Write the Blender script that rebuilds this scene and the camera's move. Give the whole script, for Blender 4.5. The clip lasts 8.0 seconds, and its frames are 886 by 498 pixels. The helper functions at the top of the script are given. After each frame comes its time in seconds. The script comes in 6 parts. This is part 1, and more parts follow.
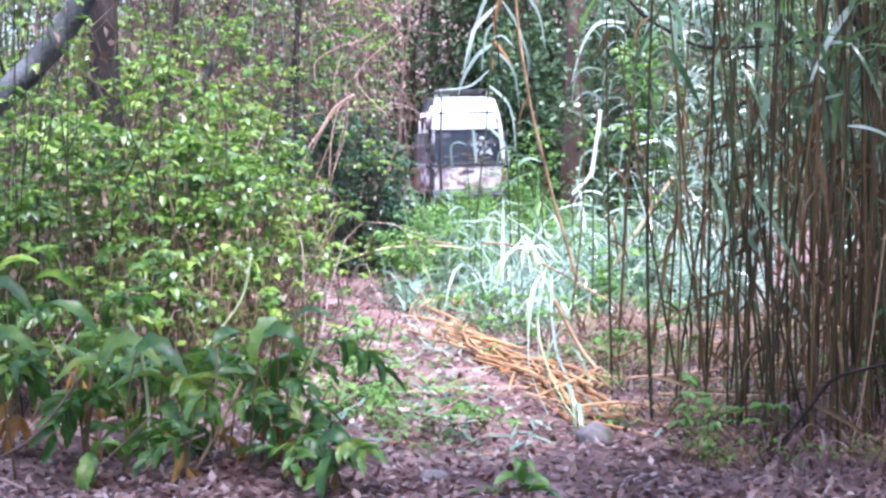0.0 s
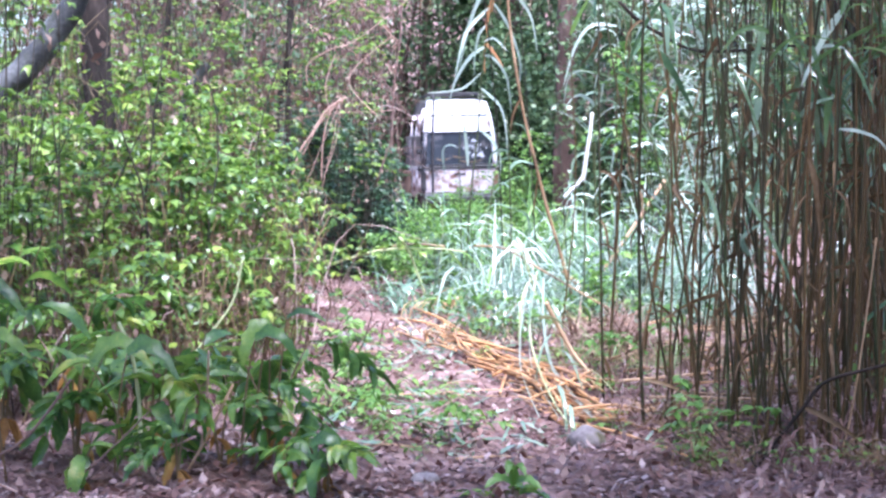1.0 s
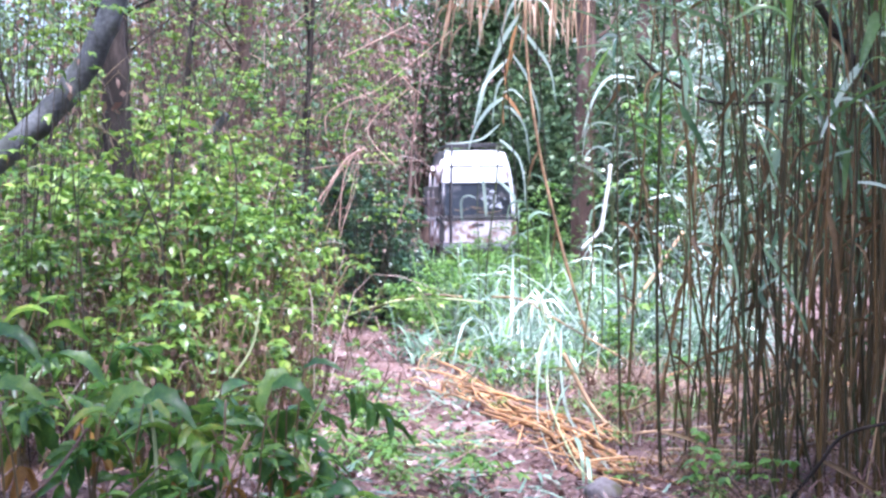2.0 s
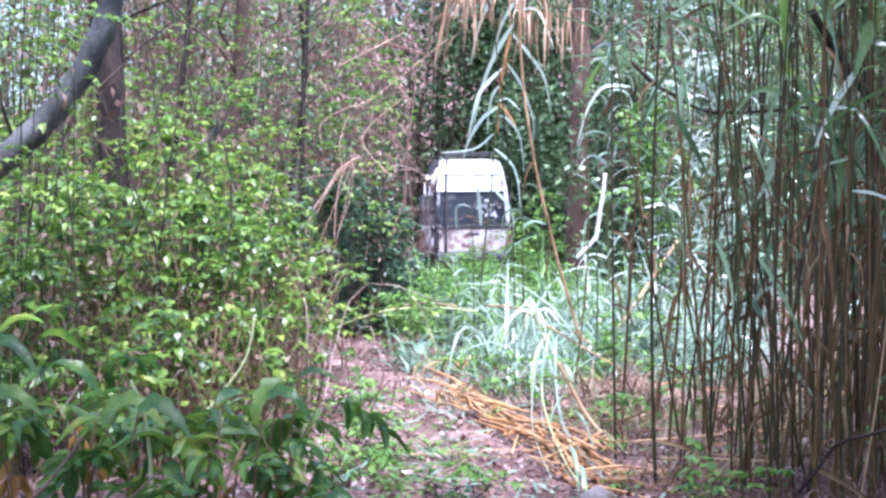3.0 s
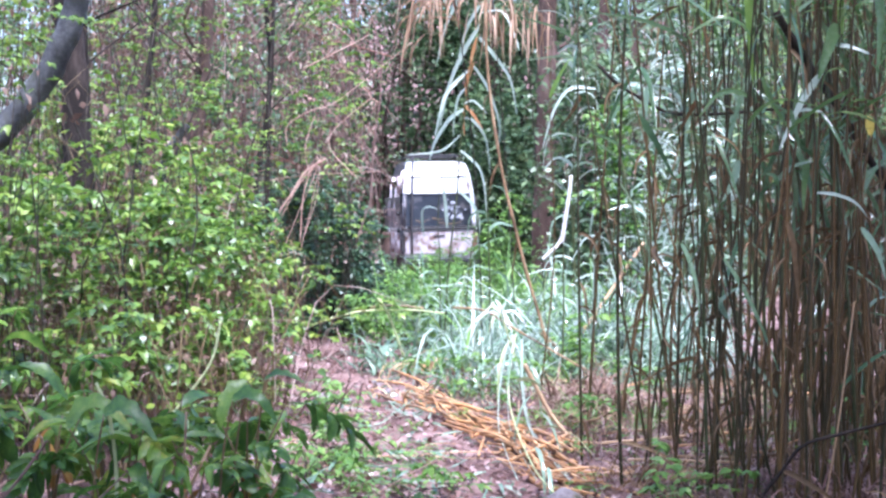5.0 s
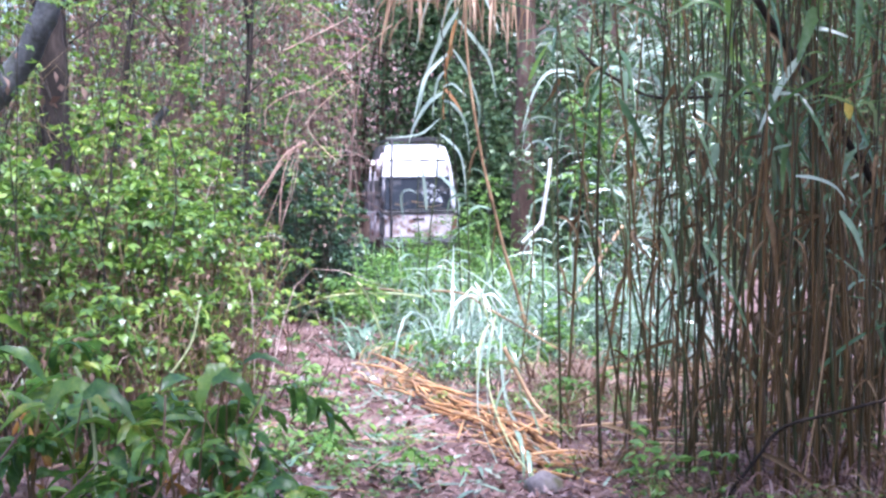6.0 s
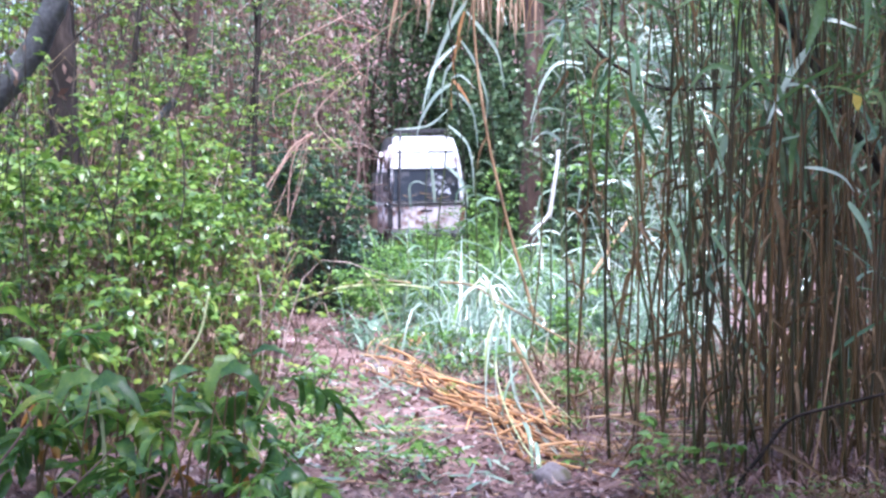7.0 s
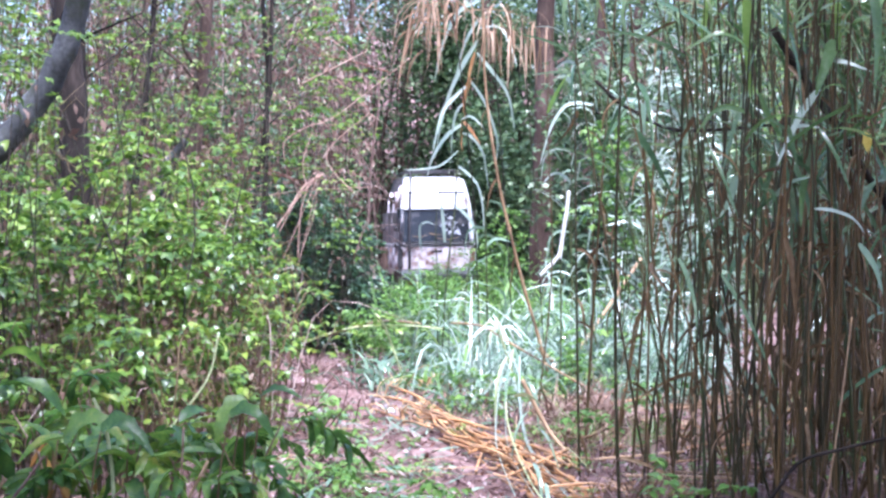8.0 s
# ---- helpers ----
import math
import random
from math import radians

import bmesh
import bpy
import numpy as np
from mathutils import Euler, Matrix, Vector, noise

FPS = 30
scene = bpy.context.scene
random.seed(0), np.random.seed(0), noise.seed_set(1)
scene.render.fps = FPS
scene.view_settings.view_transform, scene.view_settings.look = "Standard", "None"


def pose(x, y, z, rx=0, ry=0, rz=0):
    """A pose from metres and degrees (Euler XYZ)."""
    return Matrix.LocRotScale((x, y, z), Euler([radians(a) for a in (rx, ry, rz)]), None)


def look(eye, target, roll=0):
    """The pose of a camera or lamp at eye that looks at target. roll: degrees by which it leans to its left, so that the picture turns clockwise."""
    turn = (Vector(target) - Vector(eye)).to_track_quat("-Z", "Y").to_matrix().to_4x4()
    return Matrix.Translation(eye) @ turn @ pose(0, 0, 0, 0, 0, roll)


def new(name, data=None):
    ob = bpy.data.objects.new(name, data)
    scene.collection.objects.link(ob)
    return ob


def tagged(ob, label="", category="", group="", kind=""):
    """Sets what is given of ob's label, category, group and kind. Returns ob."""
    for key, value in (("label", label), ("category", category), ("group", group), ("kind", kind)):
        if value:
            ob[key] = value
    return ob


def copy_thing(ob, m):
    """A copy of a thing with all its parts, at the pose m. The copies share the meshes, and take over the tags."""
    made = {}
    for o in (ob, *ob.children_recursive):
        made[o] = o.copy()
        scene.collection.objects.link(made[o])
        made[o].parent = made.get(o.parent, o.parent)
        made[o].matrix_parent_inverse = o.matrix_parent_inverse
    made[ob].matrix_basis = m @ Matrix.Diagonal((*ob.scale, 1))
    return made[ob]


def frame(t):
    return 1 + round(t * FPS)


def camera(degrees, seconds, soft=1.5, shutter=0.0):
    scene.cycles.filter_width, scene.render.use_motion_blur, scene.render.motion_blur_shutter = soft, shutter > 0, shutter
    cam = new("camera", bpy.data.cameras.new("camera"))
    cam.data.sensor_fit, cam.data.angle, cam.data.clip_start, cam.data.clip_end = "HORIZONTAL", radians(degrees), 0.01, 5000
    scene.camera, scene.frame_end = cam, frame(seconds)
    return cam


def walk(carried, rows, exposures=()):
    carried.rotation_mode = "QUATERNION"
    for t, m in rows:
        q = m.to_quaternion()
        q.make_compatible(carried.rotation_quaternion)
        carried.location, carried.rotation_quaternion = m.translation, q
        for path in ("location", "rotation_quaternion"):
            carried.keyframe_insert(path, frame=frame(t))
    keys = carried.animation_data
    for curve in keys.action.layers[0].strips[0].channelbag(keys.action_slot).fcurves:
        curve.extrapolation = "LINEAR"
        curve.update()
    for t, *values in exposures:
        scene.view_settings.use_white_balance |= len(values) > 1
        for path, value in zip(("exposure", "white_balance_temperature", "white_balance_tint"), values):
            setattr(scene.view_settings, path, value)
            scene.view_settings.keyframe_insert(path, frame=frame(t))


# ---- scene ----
LENS, EYE = 25.0, 1.5
ROWS = [
    (0.0, 0.000, -2.770, 0.000),
    (0.5, -0.176, -2.871, 0.068),
    (1.0, -0.238, -2.694, 0.112),
    (1.5, 0.118, -2.435, 0.399),
    (1.7, 0.194, -1.960, 0.409),
    (1.8, 0.227, -1.458, 0.414),
    (2.0, 0.280, -1.246, 0.424),
    (2.2, 0.194, -1.004, 0.421),
    (3.3, 0.081, -0.988, 0.404),
    (3.5, -0.016, -0.992, 0.401),
    (4.0, -0.141, -1.116, 0.279),
    (4.2, -0.356, -0.939, 0.293),
    (5.3, -1.118, -0.923, 0.374),
    (5.5, -1.322, -0.966, 0.389),
    (5.8, -1.296, -1.571, 0.371),
    (6.0, -1.431, -1.400, 0.360),
    (6.2, -1.037, -1.928, 0.334),
    (6.3, -0.859, -2.203, 0.321),
    (6.5, -0.779, -1.949, 0.295),
    (7.0, -1.198, -1.643, 0.326),
    (7.2, -1.021, -1.458, 0.391),
    (7.5, -0.849, -1.040, 0.488),
    (7.7, -0.972, -0.453, 0.459),
    (8.0, -0.902, -0.480, 0.415),
]
cam = camera(LENS, 8.0, soft=2.7)
walk(cam, [(t, pose(0, 0, EYE, 90 + pitch, 0, yaw) @ pose(0, 0, 0, 0, 0, roll)) for t, yaw, pitch, roll in ROWS],
     exposures=[(0.0, 1.88, 5340, 23), (1.7, 1.88, 5340, 23), (3.3, 1.78, 5340, 23), (5.5, 1.75, 5340, 23), (6.5, 1.70, 5340, 23), (8.0, 1.75, 5340, 23)])

# ---- light: bright overcast, open sky above the clearing ----
SUN_EL, SUN_AZ = 70.0, 165.0   # degrees; azimuth clockwise from +y: high, from behind and the right
world = bpy.data.worlds.new("sky")
scene.world = world
world.use_nodes = True
wn, wl = world.node_tree.nodes, world.node_tree.links
sky = wn.new("ShaderNodeTexSky")
sky.sky_type, sky.sun_disc = "NISHITA", False
sky.sun_elevation, sky.sun_rotation = radians(SUN_EL), radians(SUN_AZ)
sky.air_density, sky.dust_density = 1.0, 3.0
wl.new(sky.outputs["Color"], wn["Background"].inputs["Color"])
wn["Background"].inputs["Strength"].default_value = 0.15
sun = new("sun", bpy.data.lights.new("sun", "SUN"))
sun.data.energy, sun.data.angle, sun.data.color = 3.5, radians(16), (1.0, 0.97, 0.93)
sun.matrix_basis = look((0, 0, 0), (-math.sin(radians(SUN_AZ)) * math.cos(radians(SUN_EL)),
                                    -math.cos(radians(SUN_AZ)) * math.cos(radians(SUN_EL)), -math.sin(radians(SUN_EL))))


# ---- materials ----
def ramp_of(nt, stops):
    r = nt.nodes.new("ShaderNodeValToRGB")
    els = r.color_ramp.elements
    for i, (p, c) in enumerate(stops):
        e = els[i] if i < 2 else els.new(p)
        e.position, e.color = p, (*c, 1)
    return r


def surface(name, stops, rough=0.6, spec=0.3, scale=6.0, island=0.0, detail=40.0, bump=0.15, trans=0.0, metal=0.0,
            stretch=(1, 1, 1), dirt=None, dirt_scale=3.0, dirt_at=0.55, piece=False):
    """A procedural surface: a colour ramp driven by coarse and fine noise (and a random value per leaf), relief, wear, and light that passes through leaves."""
    m = bpy.data.materials.new(name)
    m.use_nodes = True
    nt = m.node_tree
    n, l = nt.nodes, nt.links
    b = n["Principled BSDF"]
    tc = n.new("ShaderNodeTexCoord")
    mp = n.new("ShaderNodeMapping")
    mp.inputs["Scale"].default_value = stretch
    l.new(tc.outputs["Object"], mp.inputs["Vector"])
    big, fine = n.new("ShaderNodeTexNoise"), n.new("ShaderNodeTexNoise")
    big.inputs["Scale"].default_value, fine.inputs["Scale"].default_value = scale, detail
    big.inputs["Detail"].default_value, fine.inputs["Detail"].default_value = 3, 4
    l.new(mp.outputs["Vector"], big.inputs["Vector"])
    l.new(mp.outputs["Vector"], fine.inputs["Vector"])
    mix = n.new("ShaderNodeMath")
    mix.operation = "MULTIPLY_ADD"
    l.new(fine.outputs["Fac"], mix.inputs[0])
    mix.inputs[1].default_value = 0.5
    l.new(big.outputs["Fac"], mix.inputs[2])
    val = n.new("ShaderNodeMapRange")
    val.inputs["From Min"].default_value, val.inputs["From Max"].default_value = 0.5, 1.0
    l.new(mix.outputs[0], val.inputs["Value"])
    out = val.outputs["Result"]
    if island or piece:
        if piece:
            rnd = n.new("ShaderNodeObjectInfo").outputs["Random"]
        else:
            rnd = n.new("ShaderNodeNewGeometry").outputs["Random Per Island"]
        mm = n.new("ShaderNodeMix")
        mm.inputs["Factor"].default_value = island or 0.6
        l.new(out, mm.inputs["A"])
        l.new(rnd, mm.inputs["B"])
        out = mm.outputs["Result"]
    r = ramp_of(nt, stops)
    l.new(out, r.inputs["Fac"])
    col = r.outputs["Color"]
    if dirt:
        dn = n.new("ShaderNodeTexNoise")
        dn.inputs["Scale"].default_value, dn.inputs["Detail"].default_value = dirt_scale, 8
        l.new(tc.outputs["Object"], dn.inputs["Vector"])
        dr = ramp_of(nt, [(dirt_at - 0.08, (0, 0, 0)), (dirt_at + 0.08, (1, 1, 1))])
        l.new(dn.outputs["Fac"], dr.inputs["Fac"])
        dm = n.new("ShaderNodeMix")
        dm.data_type = "RGBA"
        l.new(dr.outputs["Color"], dm.inputs["Factor"])
        l.new(col, dm.inputs["A"])
        dm.inputs["B"].default_value = (*dirt, 1)
        col = dm.outputs["Result"]
    l.new(col, b.inputs["Base Color"])
    b.inputs["Roughness"].default_value = rough
    b.inputs["Specular IOR Level"].default_value = spec
    b.inputs["Metallic"].default_value = metal
    if bump:
        bp = n.new("ShaderNodeBump")
        bp.inputs["Strength"].default_value, bp.inputs["Distance"].default_value = bump, 0.01
        l.new(fine.outputs["Fac"], bp.inputs["Height"])
        l.new(bp.outputs["Normal"], b.inputs["Normal"])
    if trans:
        tr, ms = n.new("ShaderNodeBsdfTranslucent"), n.new("ShaderNodeMixShader")
        l.new(col, tr.inputs["Color"])
        ms.inputs["Fac"].default_value = trans
        l.new(b.outputs["BSDF"], ms.inputs[1])
        l.new(tr.outputs["BSDF"], ms.inputs[2])
        l.new(ms.outputs["Shader"], n["Material Output"].inputs["Surface"])
    return m


M = {
    "soil": surface("soil", [(0.1, (0.05, 0.028, 0.023)), (0.5, (0.145, 0.088, 0.076)), (0.9, (0.31, 0.215, 0.19))], 0.9, 0.15, 1.6, detail=30, bump=0.6),
    "litter": surface("dead_leaf", [(0.0, (0.06, 0.026, 0.02)), (0.45, (0.16, 0.078, 0.06)), (0.8, (0.27, 0.165, 0.14)), (1.0, (0.46, 0.36, 0.34))], 0.42, 0.5, 5, 0.95, bump=0.2, trans=0.15),
    "bramble": surface("bramble_leaf", [(0.0, (0.026, 0.062, 0.014)), (0.3, (0.075, 0.152, 0.027)), (0.65, (0.19, 0.31, 0.042)), (1.0, (0.43, 0.48, 0.10))], 0.36, 0.7, 1.1, 0.62, bump=0.2, trans=0.4),
    "broad": surface("broad_leaf", [(0.0, (0.03, 0.078, 0.024)), (0.4, (0.08, 0.175, 0.032)), (0.75, (0.20, 0.33, 0.05)), (1.0, (0.42, 0.42, 0.08))], 0.27, 0.7, 9, 0.5, detail=60, bump=0.4, trans=0.45, piece=True),
    "wilted": surface("wilted_leaf", [(0.0, (0.20, 0.08, 0.02)), (0.6, (0.38, 0.20, 0.05)), (1.0, (0.45, 0.36, 0.10))], 0.6, 0.3, 9, 0.5, bump=0.3, trans=0.25, piece=True),
    "reed": surface("reed_leaf", [(0.0, (0.08, 0.16, 0.09)), (0.5, (0.20, 0.30, 0.19)), (1.0, (0.40, 0.49, 0.37))], 0.22, 0.9, 3, 0.65, detail=25, bump=0.1, trans=0.3),
    "reed_one": surface("reed_blade", [(0.0, (0.05, 0.11, 0.045)), (0.5, (0.12, 0.21, 0.10)), (1.0, (0.27, 0.35, 0.22))], 0.2, 1.0, 3, 0.5, detail=25, bump=0.1, trans=0.4, piece=True),
    "weed": surface("weed_leaf", [(0.0, (0.05, 0.12, 0.025)), (0.6, (0.14, 0.27, 0.05)), (1.0, (0.28, 0.39, 0.09))], 0.4, 0.45, 4, 0.6, bump=0.15, trans=0.35),
    "ivy": surface("ivy_leaf", [(0.0, (0.022, 0.055, 0.026)), (0.55, (0.052, 0.105, 0.048)), (1.0, (0.15, 0.23, 0.11))], 0.35, 0.5, 2, 0.65, bump=0.1, trans=0.2),
    "far": surface("tree_leaf", [(0.0, (0.03, 0.065, 0.03)), (0.5, (0.085, 0.15, 0.06)), (1.0, (0.22, 0.30, 0.13))], 0.35, 0.55, 0.8, 0.6, bump=0.0, trans=0.3),
    "dry_leaf": surface("dry_leaf", [(0.0, (0.09, 0.05, 0.035)), (0.45, (0.20, 0.12, 0.085)), (0.8, (0.36, 0.25, 0.19)), (1.0, (0.58, 0.47, 0.38))], 0.6, 0.35, 3, 0.8, bump=0.1, trans=0.25),
    "straw": surface("straw", [(0.0, (0.26, 0.12, 0.05)), (0.5, (0.50, 0.26, 0.10)), (1.0, (0.68, 0.45, 0.24))], 0.5, 0.4, 4, 0.5, detail=90, bump=0.1, stretch=(1, 1, 0.2), piece=True, dirt=(0.14, 0.08, 0.05), dirt_at=0.6),
    "hay": surface("hay", [(0.0, (0.24, 0.13, 0.07)), (0.5, (0.42, 0.27, 0.15)), (1.0, (0.60, 0.45, 0.30))], 0.65, 0.3, 4, 0.8, bump=0.1),
    "cane": surface("cane_culm", [(0.0, (0.020, 0.024, 0.008)), (0.3, (0.045, 0.036, 0.013)), (0.6, (0.085, 0.052, 0.018)), (0.85, (0.17, 0.10, 0.035)), (1.0, (0.34, 0.215, 0.09))], 0.5, 0.35, 2.5, 0.7, detail=50, bump=0.12, stretch=(1, 1, 0.25), piece=True),
    "green_culm": surface("green_culm", [(0.0, (0.03, 0.042, 0.014)), (1.0, (0.10, 0.11, 0.04))], 0.5, 0.35, 3, 0.5, bump=0.05, piece=True),
    "twig": surface("dead_twig", [(0.0, (0.05, 0.028, 0.022)), (0.5, (0.13, 0.075, 0.058)), (0.75, (0.30, 0.21, 0.17)), (1.0, (0.62, 0.51, 0.45))], 0.7, 0.3, 3, 0.8, bump=0.2),
    "stem": surface("bramble_stem", [(0.0, (0.07, 0.045, 0.025)), (0.6, (0.16, 0.11, 0.05)), (1.0, (0.22, 0.25, 0.09))], 0.6, 0.3, 3, 0.7, bump=0.1),
    "pale_stem": surface("pale_stem", [(0.0, (0.30, 0.34, 0.14)), (1.0, (0.52, 0.55, 0.30))], 0.5, 0.3, 8, 0.3, bump=0.1),
    "grey_bark": surface("grey_bark", [(0.0, (0.035, 0.036, 0.036)), (0.5, (0.085, 0.088, 0.089)), (1.0, (0.17, 0.172, 0.172))], 0.8, 0.25, 5, detail=45, bump=0.6, dirt=(0.05, 0.055, 0.035), dirt_scale=7, dirt_at=0.58),
    "dark_bark": surface("dark_bark", [(0.0, (0.012, 0.010, 0.009)), (0.6, (0.032, 0.025, 0.021)), (1.0, (0.075, 0.056, 0.046))], 0.9, 0.15, 4, detail=30, bump=0.7, stretch=(1, 1, 0.3)),
    "rock": surface("rock", [(0.0, (0.10, 0.085, 0.085)), (0.6, (0.22, 0.19, 0.19)), (1.0, (0.38, 0.34, 0.33))], 0.85, 0.25, 9, detail=60, bump=0.5, dirt=(0.10, 0.09, 0.05), dirt_scale=8),
    "white_paint": surface("weathered_white_paint", [(0.0, (0.72, 0.71, 0.70)), (0.5, (0.80, 0.80, 0.80)), (1.0, (0.84, 0.84, 0.84))], 0.28, 0.5, 2, detail=20, bump=0.03, dirt=(0.42, 0.33, 0.28), dirt_scale=4, dirt_at=0.66),
    "dirty_paint": surface("dirty_white_paint", [(0.0, (0.50, 0.43, 0.43)), (1.0, (0.74, 0.69, 0.69))], 0.45, 0.4, 5, detail=30, bump=0.05, dirt=(0.24, 0.14, 0.11), dirt_scale=7, dirt_at=0.56),
    # near-black; its pale noise streaks put the glossy flank's reflections into the colour
    "dark_streaked": surface("dark_streaked_side", [(0.0, (0.03, 0.03, 0.035)), (1.0, (0.10, 0.10, 0.11))], 0.3, 0.5, 3, detail=30, bump=0.04, dirt=(0.36, 0.32, 0.32), dirt_scale=7, dirt_at=0.57),
    "plastic": surface("black_plastic", [(0.0, (0.02, 0.02, 0.022)), (1.0, (0.06, 0.055, 0.055))], 0.6, 0.4, 8, bump=0.1),
    "rust": surface("rusty_metal", [(0.0, (0.10, 0.045, 0.03)), (1.0, (0.26, 0.14, 0.09))], 0.8, 0.3, 9, bump=0.4),
    "tyre": surface("tyre_rubber", [(0.0, (0.02, 0.02, 0.02)), (1.0, (0.05, 0.045, 0.042))], 0.85, 0.2, 14, bump=0.4),
    "pane": surface("grimy_dark_glass", [(0.0, (0.010, 0.011, 0.012)), (1.0, (0.025, 0.026, 0.027))], 0.15, 0.5, 3, bump=0.02, dirt=(0.10, 0.09, 0.085), dirt_scale=5, dirt_at=0.64),
}


# ---- mesh building ----
class Pile:
    """Collects quads; every sheet and tube of a part goes into one mesh."""

    def __init__(self):
        self.v, self.f, self.n = [], [], 0

    def add(self, v, f):
        v = np.asarray(v, float).reshape(-1, 3)
        self.v.append(v)
        self.f.append(np.asarray(f, int).reshape(-1, 4) + self.n)
        self.n += len(v)
        return self

    def mesh(self, name, mat, smooth=True):
        v, f = np.concatenate(self.v), np.concatenate(self.f)
        me = bpy.data.meshes.new(name)
        me.vertices.add(len(v))
        me.vertices.foreach_set("co", v.ravel())
        me.loops.add(f.size)
        me.loops.foreach_set("vertex_index", f.ravel())
        me.polygons.add(len(f))
        me.polygons.foreach_set("loop_start", np.arange(0, f.size, 4))
        me.polygons.foreach_set("use_smooth", np.full(len(f), smooth))
        me.update(calc_edges=True)
        me.validate()
        me.materials.append(mat)
        return me


def thing(name, m, label, category, group="", kind=""):
    ob = new(name)
    ob.empty_display_size = 0.1
    ob.matrix_basis = m
    return tagged(ob, label, category, group, kind)


def part(name, data, mat, parent, label="", kind="", m=None):
    """ONE mesh object under a thing or a part, from a Pile, a bmesh or ready mesh data."""
    if isinstance(data, Pile):
        data = data.mesh(name, mat)
    elif isinstance(data, bmesh.types.BMesh):
        me = bpy.data.meshes.new(name)
        data.to_mesh(me)
        data.free()
        me.materials.append(mat)
        data = me
    ob = new(name, data)
    ob.parent = parent
    if m is not None:
        ob.matrix_basis = m
    return tagged(ob, label, kind=kind)


def blades(base, az, el, L, W, bend, roll=0.0, seg=4, prof="blade", cols=2, fold=0.25, sway=0.0):
    """Leaves as bent strips: they leave their base at azimuth az and elevation el and bend down along their length."""
    base = np.atleast_2d(np.asarray(base, float))
    N = len(base)
    az, el, L, W, bend, roll, sway = (np.broadcast_to(np.asarray(a, float), (N,)) for a in (az, el, L, W, bend, roll, sway))
    s = np.linspace(0, 1, seg + 1)
    sm = (s[1:] + s[:-1]) / 2
    e = np.maximum(el[:, None] - bend[:, None] * np.clip(sm[None] / 0.65, 0, 1) ** 1.3, -1.42)
    a = az[:, None] + sway[:, None] * sm[None]
    d = np.stack([np.cos(e) * np.cos(a), np.cos(e) * np.sin(a), np.sin(e)], -1)
    pts = base[:, None] + np.concatenate([np.zeros((N, 1, 3)), np.cumsum(d * (L / seg)[:, None, None], 1)], 1)
    tan = np.concatenate([d[:, :1], (d[:, 1:] + d[:, :-1]) / 2, d[:, -1:]], 1)
    side = np.stack([-np.sin(az), np.cos(az), np.zeros(N)], -1)[:, None] * np.ones((1, seg + 1, 1))
    up = np.cross(tan, side)
    side = side * np.cos(roll)[:, None, None] + up * np.sin(roll)[:, None, None]
    up = np.cross(tan, side)
    if prof == "blade":
        w = np.minimum(1, 0.45 + 3.5 * s) * np.clip(1 - s, 0.02, 1) ** 0.55
    elif prof == "pointed":
        w = np.maximum(0.03, np.sin(np.pi * s ** 0.62) * (1.05 - 0.35 * s))
    elif prof == "ovate":
        w = np.maximum(0.03, np.sin(np.pi * np.clip(s, 0, 1) ** 0.75))
    else:
        w = np.maximum(0.03, np.sin(np.pi * s ** 0.9)) ** 0.8 * (1 + 0.13 * np.sin(s * 29))
    hw = (W[:, None] * w[None] / 2)[..., None]
    if cols == 2:
        v = np.stack([pts - side * hw, pts + side * hw], 2)
    else:
        v = np.stack([pts - side * hw + up * hw * fold, pts - up * hw * fold * 0.4, pts + side * hw + up * hw * fold], 2)
    i = np.arange(N)[:, None, None] * (seg + 1) * cols
    j = np.arange(seg)[None, :, None] * cols
    k = np.arange(cols - 1)[None, None]
    q = i + j + k
    f = np.stack([q, q + 1, q + cols + 1, q + cols], -1)
    return v.reshape(-1, 3), f.reshape(-1, 4)


def tube(path, radii, sides=6):
    p = np.asarray(path, float)
    K = len(p)
    r = np.broadcast_to(np.asarray(radii, float), (K,)) if np.ndim(radii) == 0 or len(np.atleast_1d(radii)) == K else np.interp(np.linspace(0, 1, K), np.linspace(0, 1, len(radii)), radii)
    t = np.gradient(p, axis=0)
    t /= np.linalg.norm(t, axis=1)[:, None] + 1e-9
    ref = np.array([1.0, 0, 0]) if abs(t[:, 0]).mean() < 0.8 else np.array([0, 0, 1.0])
    u = np.cross(t, ref)
    u /= np.linalg.norm(u, axis=1)[:, None] + 1e-9
    w = np.cross(t, u)
    a = np.linspace(0, 2 * np.pi, sides, endpoint=False)
    ring = p[:, None] + r[:, None, None] * (np.cos(a)[None, :, None] * u[:, None] + np.sin(a)[None, :, None] * w[:, None])
    ring = np.concatenate([p[None, :1].repeat(sides, 1).reshape(1, sides, 3) + (ring[:1] - p[:1, None]) * 0.02, ring, p[-1:, None] + (ring[-1:] - p[-1:, None]) * 0.02], 0)
    K += 2
    i = np.arange(K - 1)[:, None] * sides
    j = np.arange(sides)[None]
    f = np.stack([i + j, i + (j + 1) % sides, i + sides + (j + 1) % sides, i + sides + j], -1)
    return ring.reshape(-1, 3), f.reshape(-1, 4)


